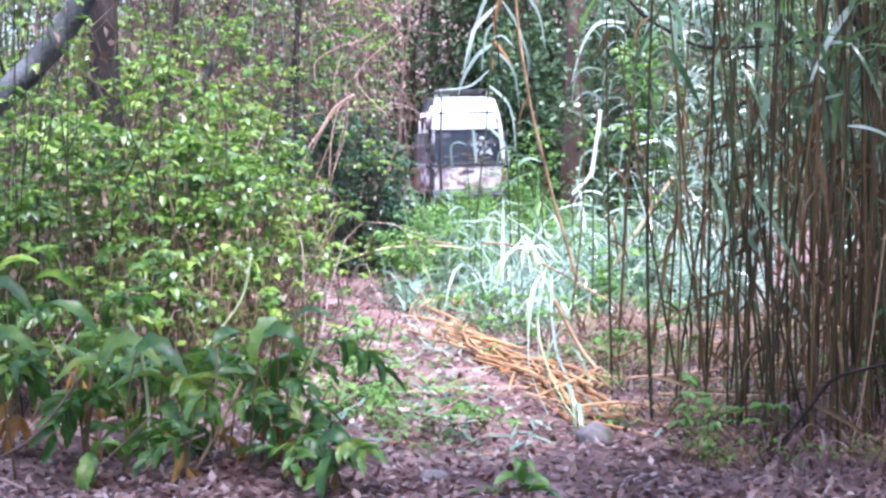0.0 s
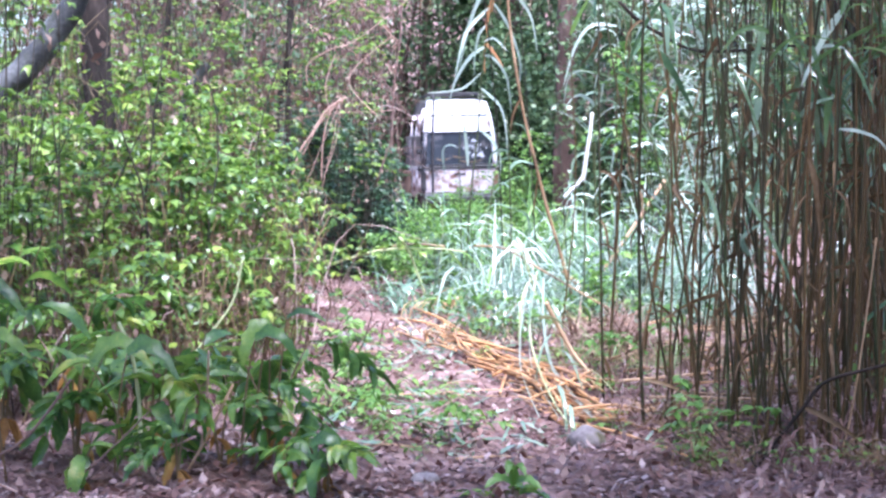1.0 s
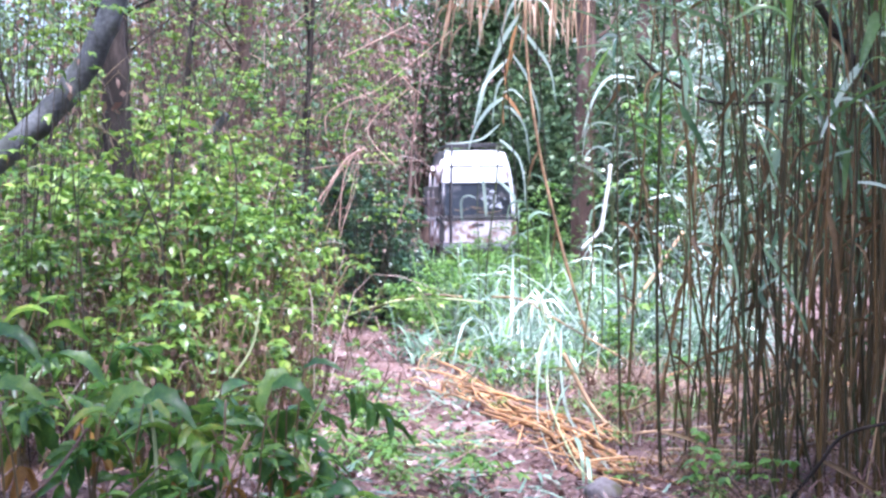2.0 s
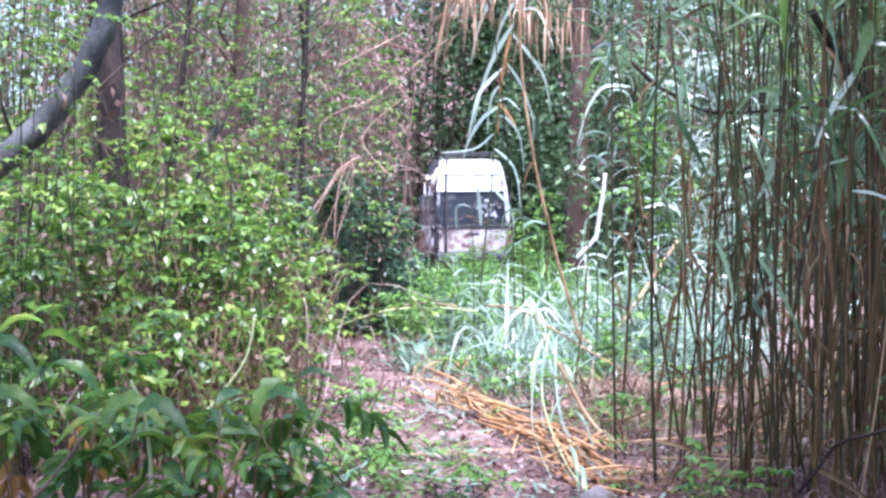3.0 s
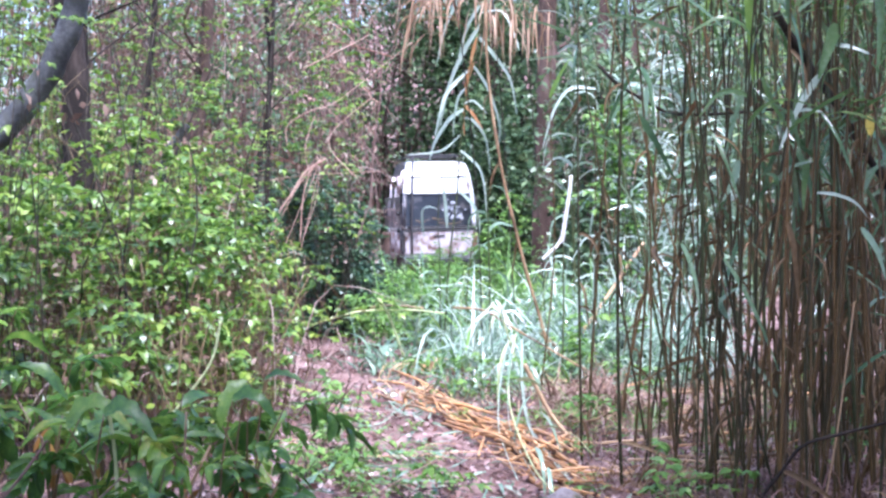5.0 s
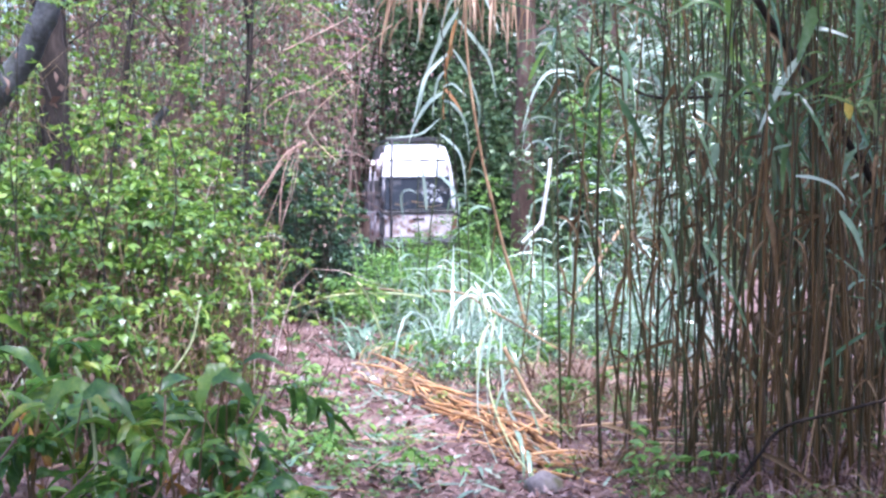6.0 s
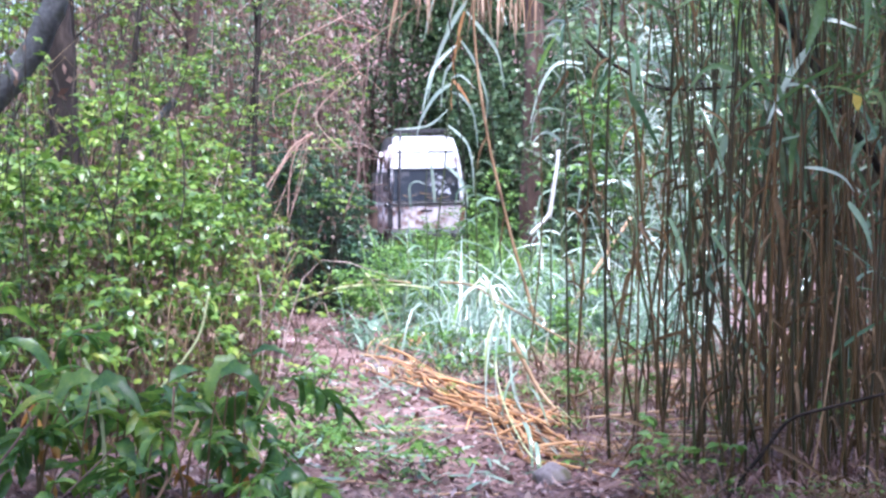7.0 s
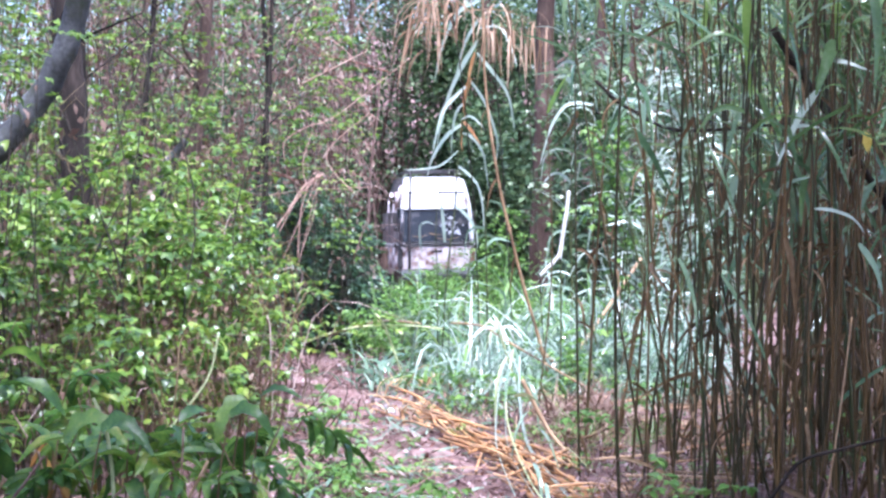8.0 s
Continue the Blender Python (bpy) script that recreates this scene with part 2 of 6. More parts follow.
def bent(points, n=14):
    """A smooth line through a few points."""
    p = np.asarray(points, float)
    if len(p) == 2:
        return p[0] + (p[1] - p[0]) * np.linspace(0, 1, max(3, n // 3))[:, None]
    t = np.linspace(0, len(p) - 1, n)
    out = []
    for x in t:
        i = min(int(x), len(p) - 2)
        u = x - i
        p0, p1, p2, p3 = p[max(i - 1, 0)], p[i], p[i + 1], p[min(i + 2, len(p) - 1)]
        out.append(0.5 * (2 * p1 + (p2 - p0) * u + (2 * p0 - 5 * p1 + 4 * p2 - p3) * u * u + (3 * p1 - p0 - 3 * p2 + p3) * u ** 3))
    return np.array(out)


def ribbon(points, width, face=(0.3, -1.0, 0.5), fold=0.3, n=14, stem=0.35, wave=0.0):
    """One long leaf along a curve: widest before its middle, tapered to a point, folded along its rib."""
    q = bent(points, n)
    t = np.gradient(q, axis=0)
    t /= np.linalg.norm(t, axis=1)[:, None] + 1e-9
    side = np.cross(t, np.asarray(face, float))
    side /= np.linalg.norm(side, axis=1)[:, None] + 1e-9
    up = np.cross(side, t)
    u = np.linspace(0, 1, n)
    hw = (0.5 * width * np.minimum(1, stem + 2.6 * u) * np.clip(1 - u, 0.02, 1) ** 0.6 * (1 + wave * np.sin(u * 27)))[:, None]
    v = np.stack([q - side * hw + up * hw * fold, q, q + side * hw + up * hw * fold], 1).reshape(-1, 3)
    i = np.arange(n - 1)[:, None] * 3 + np.arange(2)[None]
    return v, np.stack([i, i + 1, i + 4, i + 3], -1).reshape(-1, 4)


def box(bm, x0, x1, y0, y1, z0, z1, bevel=0.0):
    g = bmesh.ops.create_cube(bm, size=1.0, matrix=Matrix.Translation(((x0 + x1) / 2, (y0 + y1) / 2, (z0 + z1) / 2)) @ Matrix.Diagonal((x1 - x0, y1 - y0, z1 - z0, 1)))
    if bevel:
        es = list({e for v in g["verts"] for e in v.link_edges})
        bmesh.ops.bevel(bm, geom=es, offset=bevel, segments=2, profile=0.5, affect="EDGES")
    return bm


def ground_z(x, y):
    """Height of the ground: nearly flat, small bumps, a bank behind the clearing."""
    x, y = np.asarray(x, float), np.asarray(y, float)
    z = 0.035 * np.sin(1.7 * x + 0.6 * y) * np.cos(0.9 * y - 0.5 * x) + 0.02 * np.sin(4.3 * x - 2.1 * y)
    z = z + 0.25 * np.clip((-x - 0.9 - 0.02 * y) / 1.5, 0, 1) ** 2 * np.clip((y - 12) / 8, 0, 1)
    bank = np.clip((y - 41 - 2.2 * np.clip(x + 0.8, 0, 3)) / 12, 0, 1)
    return z + 2.6 * bank ** 1.3 + (11.0 - 7.0 * np.clip((-x - 1.5) / 3, 0, 1)) * np.clip((y - 52) / 30, 0, 1) ** 1.2


# ---- ground ----
def build_ground():
    ys = np.concatenate([np.linspace(-400, -20, 8), np.linspace(-10, 6, 9), np.linspace(7, 30, 150), np.linspace(30.5, 60, 60), np.linspace(70, 900, 12)])
    xs = np.concatenate([np.linspace(-600, -15, 9), np.linspace(-12, -4, 17), np.linspace(-3.9, 4, 90), np.linspace(4.3, 12, 18), np.linspace(15, 600, 9)])
    X, Y = np.meshgrid(xs, ys)
    rng = np.random.default_rng(3)
    Z = ground_z(X, Y) + rng.normal(0, 0.006, X.shape) * (np.abs(X) < 5)
    n = len(xs)
    i = np.arange(len(ys) - 1)[:, None] * n + np.arange(n - 1)[None]
    p = Pile().add(np.stack([X, Y, Z], -1), np.stack([i, i + 1, i + n + 1, i + n], -1))
    ob = new("ground", p.mesh("ground", M["soil"]))
    tagged(ob, "bare brown woodland soil of a trampled footpath", "ground", kind="structure")


def scatter_litter():
    """Dead leaves lying on the path and under the canes."""
    rng = np.random.default_rng(5)
    N = 30000
    y = 8.0 + 18 * rng.random(N) ** 2.0
    x = rng.uniform(-2.6, 3.4, N)
    z = ground_z(x, y) + rng.uniform(0.012, 0.034, N)
    v, f = blades(np.stack([x, y, z], -1), rng.uniform(0, 6.28, N), rng.normal(0.2, 0.28, N), rng.uniform(0.03, 0.085, N), rng.uniform(0.018, 0.045, N),
                  rng.normal(0.25, 0.4, N), rng.normal(0, 0.3, N), seg=2, prof="ovate")
    ob = new("leaf_litter", Pile().add(v, f).mesh("leaf_litter", M["litter"]))
    tagged(ob, "dead brown and pale leaves littering the path", "leaf litter", kind="stuff")


# ---- the abandoned van ----
def build_van():
    # body frame: x across (0 at the rear's middle), y forward along the van, z up
    v = thing("van", pose(0.55, 42.0, -0.02, 0, -1.2, 6.0), "abandoned white high-roofed van overgrown by reeds, dark grimy windows", "van")
    prof = [(0.02, 0.62), (0.0, 0.72), (0.0, 1.28), (0.10, 2.0), (0.24, 2.36), (0.42, 2.62), (0.62, 2.70), (2.6, 2.74), (3.0, 2.66), (3.35, 2.0), (3.75, 1.35), (3.8, 0.75), (3.7, 0.6)]

    def half(z):
        return np.interp(z, [0.6, 1.3, 2.0, 2.45, 2.62, 2.74], [0.78, 0.80, 0.745, 0.69, 0.64, 0.53])

    body = bmesh.new()
    rows = []
    for y, z in prof:
        h = half(z)
        rows.append([body.verts.new((x * h, y + (0.05 if abs(x) == 1 else 0.0), z)) for x in (-1, -0.94, -0.5, 0, 0.5, 0.94, 1)])
    n = len(rows)
    for i in range(n):
        a, b = rows[i], rows[(i + 1) % n]
        for j in range(6):
            body.faces.new((a[j], a[j + 1], b[j + 1], b[j]))
    for k in (0, -1):
        body.faces.new([r[k] for r in rows])
    bmesh.ops.recalc_face_normals(body, faces=body.faces)
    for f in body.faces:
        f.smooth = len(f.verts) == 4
        # faces turned sideways take the dark streaked colour
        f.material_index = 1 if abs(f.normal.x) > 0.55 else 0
    part("body", body, M["white_paint"], v).data.materials.append(M["dark_streaked"])
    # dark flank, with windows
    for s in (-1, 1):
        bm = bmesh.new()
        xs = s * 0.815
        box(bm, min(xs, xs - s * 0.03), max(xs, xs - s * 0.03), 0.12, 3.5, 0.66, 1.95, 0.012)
        part("side_panel", bm, M["dark_streaked"], v, "dark side panel with painted pale reflection streaks")
        for y0, y1 in ((0.25, 1.15), (1.25, 2.25), (2.35, 3.15)):
            bm = bmesh.new()
            xw = s * 0.775
            box(bm, min(xw, xw - s * 0.04), max(xw, xw - s * 0.04), y0, y1, 1.42 + 0.4, 2.3, 0.015)
            part("side_window", bm, M["pane"], v, "dark side window")
        bm = bmesh.new()
        box(bm, min(s * 0.828, s * 0.805), max(s * 0.828, s * 0.805), 0.1, 3.4, 1.24, 1.29, 0.006)
        part("side_trim", bm, M["white_paint"], v, "pale trim strip")
    # tailgate: lower panel, window, upper sloping panel
    bm = box(bmesh.new(), -0.74, 0.74, -0.035, 0.02, 0.74, 1.22, 0.015)
    gate = part("tailgate", bm, M["dirty_paint"], v, "dirty white tailgate with rust stains")
    bm = box(bmesh.new(), -0.77, 0.77, -0.055, 0.0, 1.235, 1.285, 0.01)
    part("trim_strip", bm, M["plastic"], gate, "black trim strip")
    bm = box(bmesh.new(), -0.12, 0.12, -0.05, 0.0, 1.10, 1.14, 0.008)
    part("handle", bm, M["plastic"], gate, "black tailgate handle")
    bm = box(bmesh.new(), -0.2, 0.2, -0.046, 0.0, 0.88, 0.99, 0.004)
    part("number_plate", bm, M["dirty_paint"], gate, "blank faded plate")

    def sheet(z0, z1, y_off, w_off, thick):
        bm = bmesh.new()
        pts = []
        for z in (z0, z1):
            y = np.interp(z, [0.72, 1.28, 2.0, 2.36, 2.62], [0, 0, 0.10, 0.24, 0.42])
            h = half(z) - w_off
            pts += [(-h, y - y_off, z), (h, y - y_off, z)]
        a = [bm.verts.new(p) for p in pts]
        b = [bm.verts.new((p[0], p[1] + thick, p[2])) for p in pts]
        for q in ((0, 1, 3, 2), (0, 1), (1, 3), (3, 2), (2, 0)):
            bm.faces.new([a[i] for i in q] if len(q) == 4 else [a[q[0]], b[q[0]], b[q[1]], a[q[1]]])
        bmesh.ops.recalc_face_normals(bm, faces=bm.faces)
        return bm

    win = part("rear_window", sheet(1.33, 1.97, 0.02, 0.055, 0.03), M["pane"], v, "grimy dark rear window")
    rng = np.random.default_rng(11)   # pale shards paint the mottled sky reflection towards one corner of the pane
    bm = bmesh.new()
    for k in range(34):
        cx, cz = 0.30 + rng.normal(0, 0.13), 1.66 + rng.normal(0, 0.11)
        if not (-0.05 < cx < 0.6 and 1.42 < cz < 1.92):
            continue
        r, a0 = rng.uniform(0.015, 0.075) * (1.25 if k < 10 else 0.7), rng.uniform(0, 6.28)
        ring = []
        for j in range(5):
            a = a0 + j * 1.2566 + rng.normal(0, 0.25)
            q = r * rng.uniform(0.5, 1.1)
            z = cz + q * 1.2 * math.sin(a)
            ring.append(bm.verts.new((cx + q * math.cos(a), np.interp(z, [1.28, 2.0], [0, 0.10]) - 0.026 - 0.0005 * (k % 7), z)))
        bm.faces.new(ring)
    part("sky_reflection", bm, M["pane_glint"], win, "pale glass shards painted as a sky reflection")
    for x0, z0, x1, z1, w in ((-0.5, 1.45, -0.2, 1.47, 0.03), (-0.15, 1.50, 0.15, 1.47, 0.05), (0.0, 1.40, 0.5, 1.42, 0.03)):   # leaf dirt caught on the sill of the window
        p = [(x0, np.interp(z0, [1.28, 2.0], [0, 0.10]) - 0.05, z0), ((x0 + x1) / 2, -0.03, z0 - 0.03), (x1, np.interp(z1, [1.28, 2.0], [0, 0.10]) - 0.05, z1)]
        part("dead_leaf", Pile().add(*ribbon(p, w)), M["sheath"], win, "brown dead leaf caught on the window")
    part("upper_panel", sheet(2.02, 2.34, 0.02, 0.05, 0.03), M["white_paint"], v, "clean white sloping upper panel")
    part("upper_panel", sheet(2.38, 2.60, 0.02, 0.05, 0.03), M["white_paint"], v, "clean white sloping upper panel")
    for x0, x1 in ((-0.60, -0.07), (0.07, 0.60)):   # seam of the upper panel, rusted through at its middle
        part("seam", Pile().add(*tube([(x0, 0.215, 2.36), ((x0 + x1) / 2, 0.213, 2.362), (x1, 0.215, 2.36)], 0.016, 6)), M["plastic"], v, "dark rubber seam")
    for z in (1.31, 1.985):
        part("window_rubber", Pile().add(*tube([(-0.66, np.interp(z, [1.28, 2.0], [0, 0.10]) - 0.03, z), (0, np.interp(z, [1.28, 2.0], [0, 0.10]) - 0.035, z), (0.66, np.interp(z, [1.28, 2.0], [0, 0.10]) - 0.03, z)], 0.018, 6)), M["plastic"], win, "black window rubber")
    for y, z0, z1 in ((0.6, 0.9, 2.2), (2.3, 0.9, 2.25)):
        part("door_edge", Pile().add(*tube([(-0.825, y, z0), (-0.825, y + 0.02, 1.4), (-0.775, y + 0.05, z1)], 0.010, 6)), M["dirty_paint"], v, "bare pale door edge")
    # flank: pale pillars between dark windows, a white rear quarter and a dark hinge
    for y, z0, z1, w in ((0.20, 2.02, 2.5, 0.10), (0.16, 0.72, 1.22, 0.08), (1.2, 1.3, 2.4, 0.08), (2.3, 1.3, 2.4, 0.08), (0.75, 0.75, 1.22, 0.06), (1.35, 0.75, 1.22, 0.08), (2.2, 0.75, 1.22, 0.09), (0.62, 1.35, 2.3, 0.05)):
        part("side_pillar", Pile().add(*tube([(-0.80 if z0 > 1.25 else -0.825, y, z0), (-0.79 if z0 > 1.25 else -0.825, y + 0.02, (z0 + z1) / 2), (-float(half(z1)) - 0.01, y + 0.06, z1)], w / 2, 8)), M["dirty_paint"], v, "pale dirty side pillar")
    for z in (1.20, 1.55):
        part("door_hinge", box(bmesh.new(), -0.87, -0.80, 0.10, 0.26, z, z + 0.09, 0.015), M["plastic"], v, "black door hinge")
    part("torn_trim", Pile().add(*tube(bent([(-0.80, -0.06, 1.34), (-0.74, -0.09, 1.25), (-0.6, -0.08, 1.21), (-0.45, -0.08, 1.23)], 10), 0.022, 6)), M["plastic"], v, "torn black trim hanging at the corner")
    part("ladder_rail", Pile().add(*tube(bent([(-0.58, -0.09, 0.75), (-0.58, -0.10, 1.3), (-0.55, 0.02, 2.05), (-0.50, 0.30, 2.60), (-0.48, 0.5, 2.8)]), 0.028, 6)), M["plastic"], v, "dark rail up the rear")
    for s in (-1, 1):
        pth = [(s * 0.75, -0.03, 1.30), (s * 0.71, 0.06, 2.0), (s * 0.66, 0.20, 2.36), (s * 0.60, 0.40, 2.62)]
        if s < 0:
            part("corner_pillar", Pile().add(*tube(bent(pth[:2], 8), 0.045, 8)), M["dark_streaked"], v, "dark weather strip up the rear corner")
            pth = pth[1:]
        part("corner_pillar", Pile().add(*tube(bent(pth), 0.045, 8)), M["white_paint"], v)
        bm = box(bmesh.new(), s * 0.76 - 0.05, s * 0.76 + 0.05, -0.05, 0.05, 0.78, 1.18, 0.02)
        part("tail_lamp", bm, M["rust"] if s > 0 else M["plastic"], v, "faded brown tail lamp" if s > 0 else "broken empty tail lamp")
    # roof rack
    for s in (-0.45, 0.45):
        part("roof_rail", Pile().add(*tube([(s, 0.5, 2.80), (s, 1.5, 2.86), (s, 2.7, 2.84)], 0.02, 6)), M["plastic"], v, "black roof rail")
    for y in (0.5, 1.2, 1.9, 2.6):
        part("rack_bar", Pile().add(*tube([(-0.6, y, 2.78), (-0.45, y, 2.83), (0.45, y, 2.83), (0.6, y, 2.78)], 0.018, 6)), M["plastic"], v, "black rack bar")
    bm = box(bmesh.new(), -0.82, 0.82, -0.12, 0.1, 0.50, 0.64, 0.03)
    part("bumper", bm, M["plastic"], v, "black plastic rear bumper")
    bm = box(bmesh.new(), -0.6, 0.6, 0.2, 3.5, 0.42, 0.62, 0.02)
    part("underbody", bm, M["rust"], v, "rusty underbody")
    part("exhaust", Pile().add(*tube([(-0.35, -0.1, 0.42), (-0.35, 1.2, 0.40), (-0.3, 2.2, 0.42)], 0.03, 8)), M["rust"], v, "rusty exhaust pipe")
    for s in (-0.66, 0.66):
        for y in (0.75, 2.95):
            a = np.linspace(0, 2 * np.pi, 25)
            wheel = new("wheel")
            wheel.parent = v
            wheel.matrix_basis = pose(s, y, 0.34)
            ring = np.stack([np.zeros(25), 0.25 * np.cos(a), 0.25 * np.sin(a)], -1)
            part("tyre", Pile().add(*tube(ring, 0.09, 8)), M["tyre"], wheel, "flat muddy tyre")
            bm = bmesh.new()
            bmesh.ops.create_cone(bm, cap_ends=True, segments=20, radius1=0.19, radius2=0.15, depth=0.14, matrix=pose(0, 0, 0, 0, 90, 0))
            part("rim", bm, M["rust"], wheel, "rusty steel rim")
    # door mirror stub on the near flank
    bm = box(bmesh.new(), -0.90, -0.78, 2.9, 2.98, 1.55, 1.75, 0.02)
    part("mirror", bm, M["plastic"], v, "black door mirror")


# ---- reeds ----
def culm_curve(h, H, k, ph):
    s = h / H
    return np.stack([k * s ** 2 * math.cos(ph) + 0.02 * np.sin(3 * s + ph), k * s ** 2 * math.sin(ph) + 0.02 * np.cos(4 * s + ph), h], -1)


def culm_mesh(name, H, r, k, ph, mat, sides=7):
    """A jointed hollow stem: thin, slightly bent, with a ring at each joint."""
    hs, rad = [], []
    z, step = 0.0, 0.16
    while z < H:
        t = 1 - 0.55 * z / H
        hs += [z, z + 0.008, z + 0.02]
        rad += [r * t * 1.02, r * t * 1.22, r * t]
        z += step
        step = min(0.30, step * 1.06)
    hs.append(H)
    rad.append(r * 0.25)
    hs = np.array(hs)
    return Pile().add(*tube(culm_curve(hs, H, k, ph), np.array(rad), sides)).mesh(name, mat)


CULMS = []
LEAVES = []
SHEATHS = []


def reed_stock():
    rng = np.random.default_rng(21)
    for i in range(14):
        H, k, ph = rng.uniform(3.4, 4.8), rng.uniform(0.02, 0.8), rng.uniform(0, 6.28)
        n = 7
        hs = rng.uniform(0.56 * H, 0.99 * H, n)
        tuft = Pile().add(*blades(culm_curve(hs, H, k, ph), np.arange(n) * math.pi + rng.normal(0, 0.7, n), rng.uniform(0.2, 1.4, n), rng.uniform(0.3, 0.6, n), rng.uniform(0.022, 0.042, n), rng.uniform(0.2, 2.4, n), rng.normal(0, 0.3, n), seg=5))
        CULMS.append((culm_mesh("culm", H, rng.uniform(0.005, 0.0115), k, ph, M["cane"] if i % 7 else M["green_culm"]), H, k, ph, tuft.mesh("leafy_top", M["reed_top"])))
    for i in range(10):
        L = rng.uniform(0.38, 0.62)
        p = Pile().add(*blades([(0, 0, 0)], 0, rng.choice([-0.9, -0.3, 0.9, 1.2]) + rng.normal(0, 0.15), L, rng.uniform(0.026, 0.044), rng.uniform(0.1, 0.9), rng.uniform(-0.9, 0.9), seg=9, cols=3, sway=rng.uniform(-0.5, 0.5)))
        LEAVES.append(p.mesh("reed_leaf", M["reed_one"]))
    for i in range(8):
        L = rng.uniform(0.18, 0.42)
        p = Pile().add(*blades([(0, 0, 0)], 0, rng.uniform(-1.2, 0.3), L, rng.uniform(0.015, 0.032), rng.uniform(0.3, 1.4), rng.uniform(-1.2, 1.2), seg=7, cols=3, fold=0.8, sway=rng.uniform(-1.2, 1.2)))
        SHEATHS.append(p.mesh("dead_leaf", M["sheath"]))


def reed(x, y, variant, lean_x, lean_y, turn, leaf_heights, rng, label, group="reed canes", scale=1.0, leaf_mat=None):
    me, H, k, ph, top = CULMS[variant]
    t = thing("reed_cane", pose(x, y, float(ground_z(x, y)) - 0.03, lean_x, lean_y, turn), label, "reed", group)
    part("culm", me, None, t)
    part("leafy_top", top, None, t, kind="stuff")
    for i, h in enumerate(leaf_heights):
        c = culm_curve(np.array([h]), H, k, ph)[0]
        for j in range(int(rng.integers(1, 4))):
            q = culm_curve(np.array([h * rng.uniform(0.12, 1.1)]), H, k, ph)[0]
            part("dead_leaf", SHEATHS[rng.integers(len(SHEATHS))], None, t, "brown dead leaf sheath", m=pose(*q, 0, 0, rng.uniform(0, 360)) @ Matrix.Diagonal((*[rng.uniform(0.7, 1.2)] * 3, 1)))
        part("leaf", LEAVES[rng.integers(len(LEAVES))], None, t, m=pose(*c, 0, 0, (i % 2) * 180 + rng.normal(0, 55)) @ Matrix.Diagonal((*[scale * rng.uniform(0.7, 1.2)] * 3, 1)))
    return t


def build_thicket():
    """The dense stand of canes beside the path."""
    rng = np.random.default_rng(31)
    spots = []
    # single canes on its edge, each with its own lean
    edge = [(1.16, 11.0, -4, 0.4), (1.27, 11.0, 5, 0.6), (1.58, 10.5, -1.5, 0), (1.72, 10.4, -14, 0.5), (1.36, 12.2, 2.5, -1), (1.30, 12.8, 7, 0),
            (1.55, 11.6, 1, 1), (1.47, 10.9, -7, 0), (1.68, 11.2, -3, 0), (1.18, 13.5, 1.5, 1), (1.42, 12.0, -11, 1), (1.60, 12.4, 9, 0), (1.02, 12.2, -2, 0.5), (1.74, 12.0, 3, 0)]
    for x, y, lean, fwd in edge:
        spots.append((x, y, lean, fwd, int(rng.integers(3)) + 1))
    for i in range(150):
        y = rng.uniform(9.7, 13.8)
        x = (0.158 + 0.107 * rng.random() ** 0.6) * y if i % 14 else rng.uniform(0.125, 0.17) * y
        spots.append((x, y, rng.normal(0, 4.5) + (rng.normal(0, 9) if i % 9 == 0 else 0), rng.normal(0, 2.5), int(rng.integers(1, 4))))
    for i in range(95):
        y = rng.uniform(13.5, 18)
        x = (0.165 + 0.105 * rng.random() ** 0.7) * y
        spots.append((x, y, rng.normal(0, 4), rng.normal(0, 3), int(rng.integers(0, 3))))
    for i in range(26):   # unseen canes added nearer the camera, to shade the right foreground
        spots.append((rng.uniform(2.75, 4.0), rng.uniform(6.0, 9.6), rng.normal(2, 4), rng.normal(0, 3), 3))
    for x, y, lean, fwd, n in spots:
        hs = np.sort(np.concatenate([rng.uniform(1.4, 3.0, n), rng.uniform(0.6, 2.2, int(rng.random() < 0.5))]))
        reed(x, y, int(rng.integers(len(CULMS))), fwd, lean, 0, hs, rng,
             "brown-green giant reed cane with drooping leaves in a dense stand")


def tall_reed(name, x, y, H, tip, n, rng, label, spread=1.0, mat="reed", low=0.22, wide=1.0):
    """A tall leafy reed: green stem with long arching blue-green blades up its length."""
    t = thing(name, pose(x, y, float(ground_z(x, y)) - 0.02), label, "reed", "leafy reeds")
    pts = bent([(0, 0, 0), (tip[0] * 0.2, tip[1] * 0.2, H * 0.4), (tip[0] * 0.55, tip[1] * 0.5, H * 0.75), (tip[0], tip[1], H)], 20)
    part("culm", Pile().add(*tube(pts, [0.008, 0.007, 0.003] if mat == "reed_top" else [0.012, 0.009, 0.004], 6)), M["cane" if mat == "reed_top" else "green_culm"], t)
    for i in range(n):
        s = low + (1 - low) * (i + rng.random() * 0.5) / n
        b = pts[min(int(s * 19), 19)]
        az = (i % 2) * math.pi + rng.normal(0.0, 0.5)
        L = spread * rng.uniform(0.5, 0.95) * (1.1 - 0.3 * s)
        v, f = blades([b], az, rng.uniform(0.3, 1.4), L, wide * rng.uniform(0.032, 0.062), rng.uniform(0.5, 2.6), rng.normal(0, 0.6), seg=10, cols=3, sway=rng.normal(0, 0.4))
        part("leaf", Pile().add(v, f), M[mat], t)
    return t


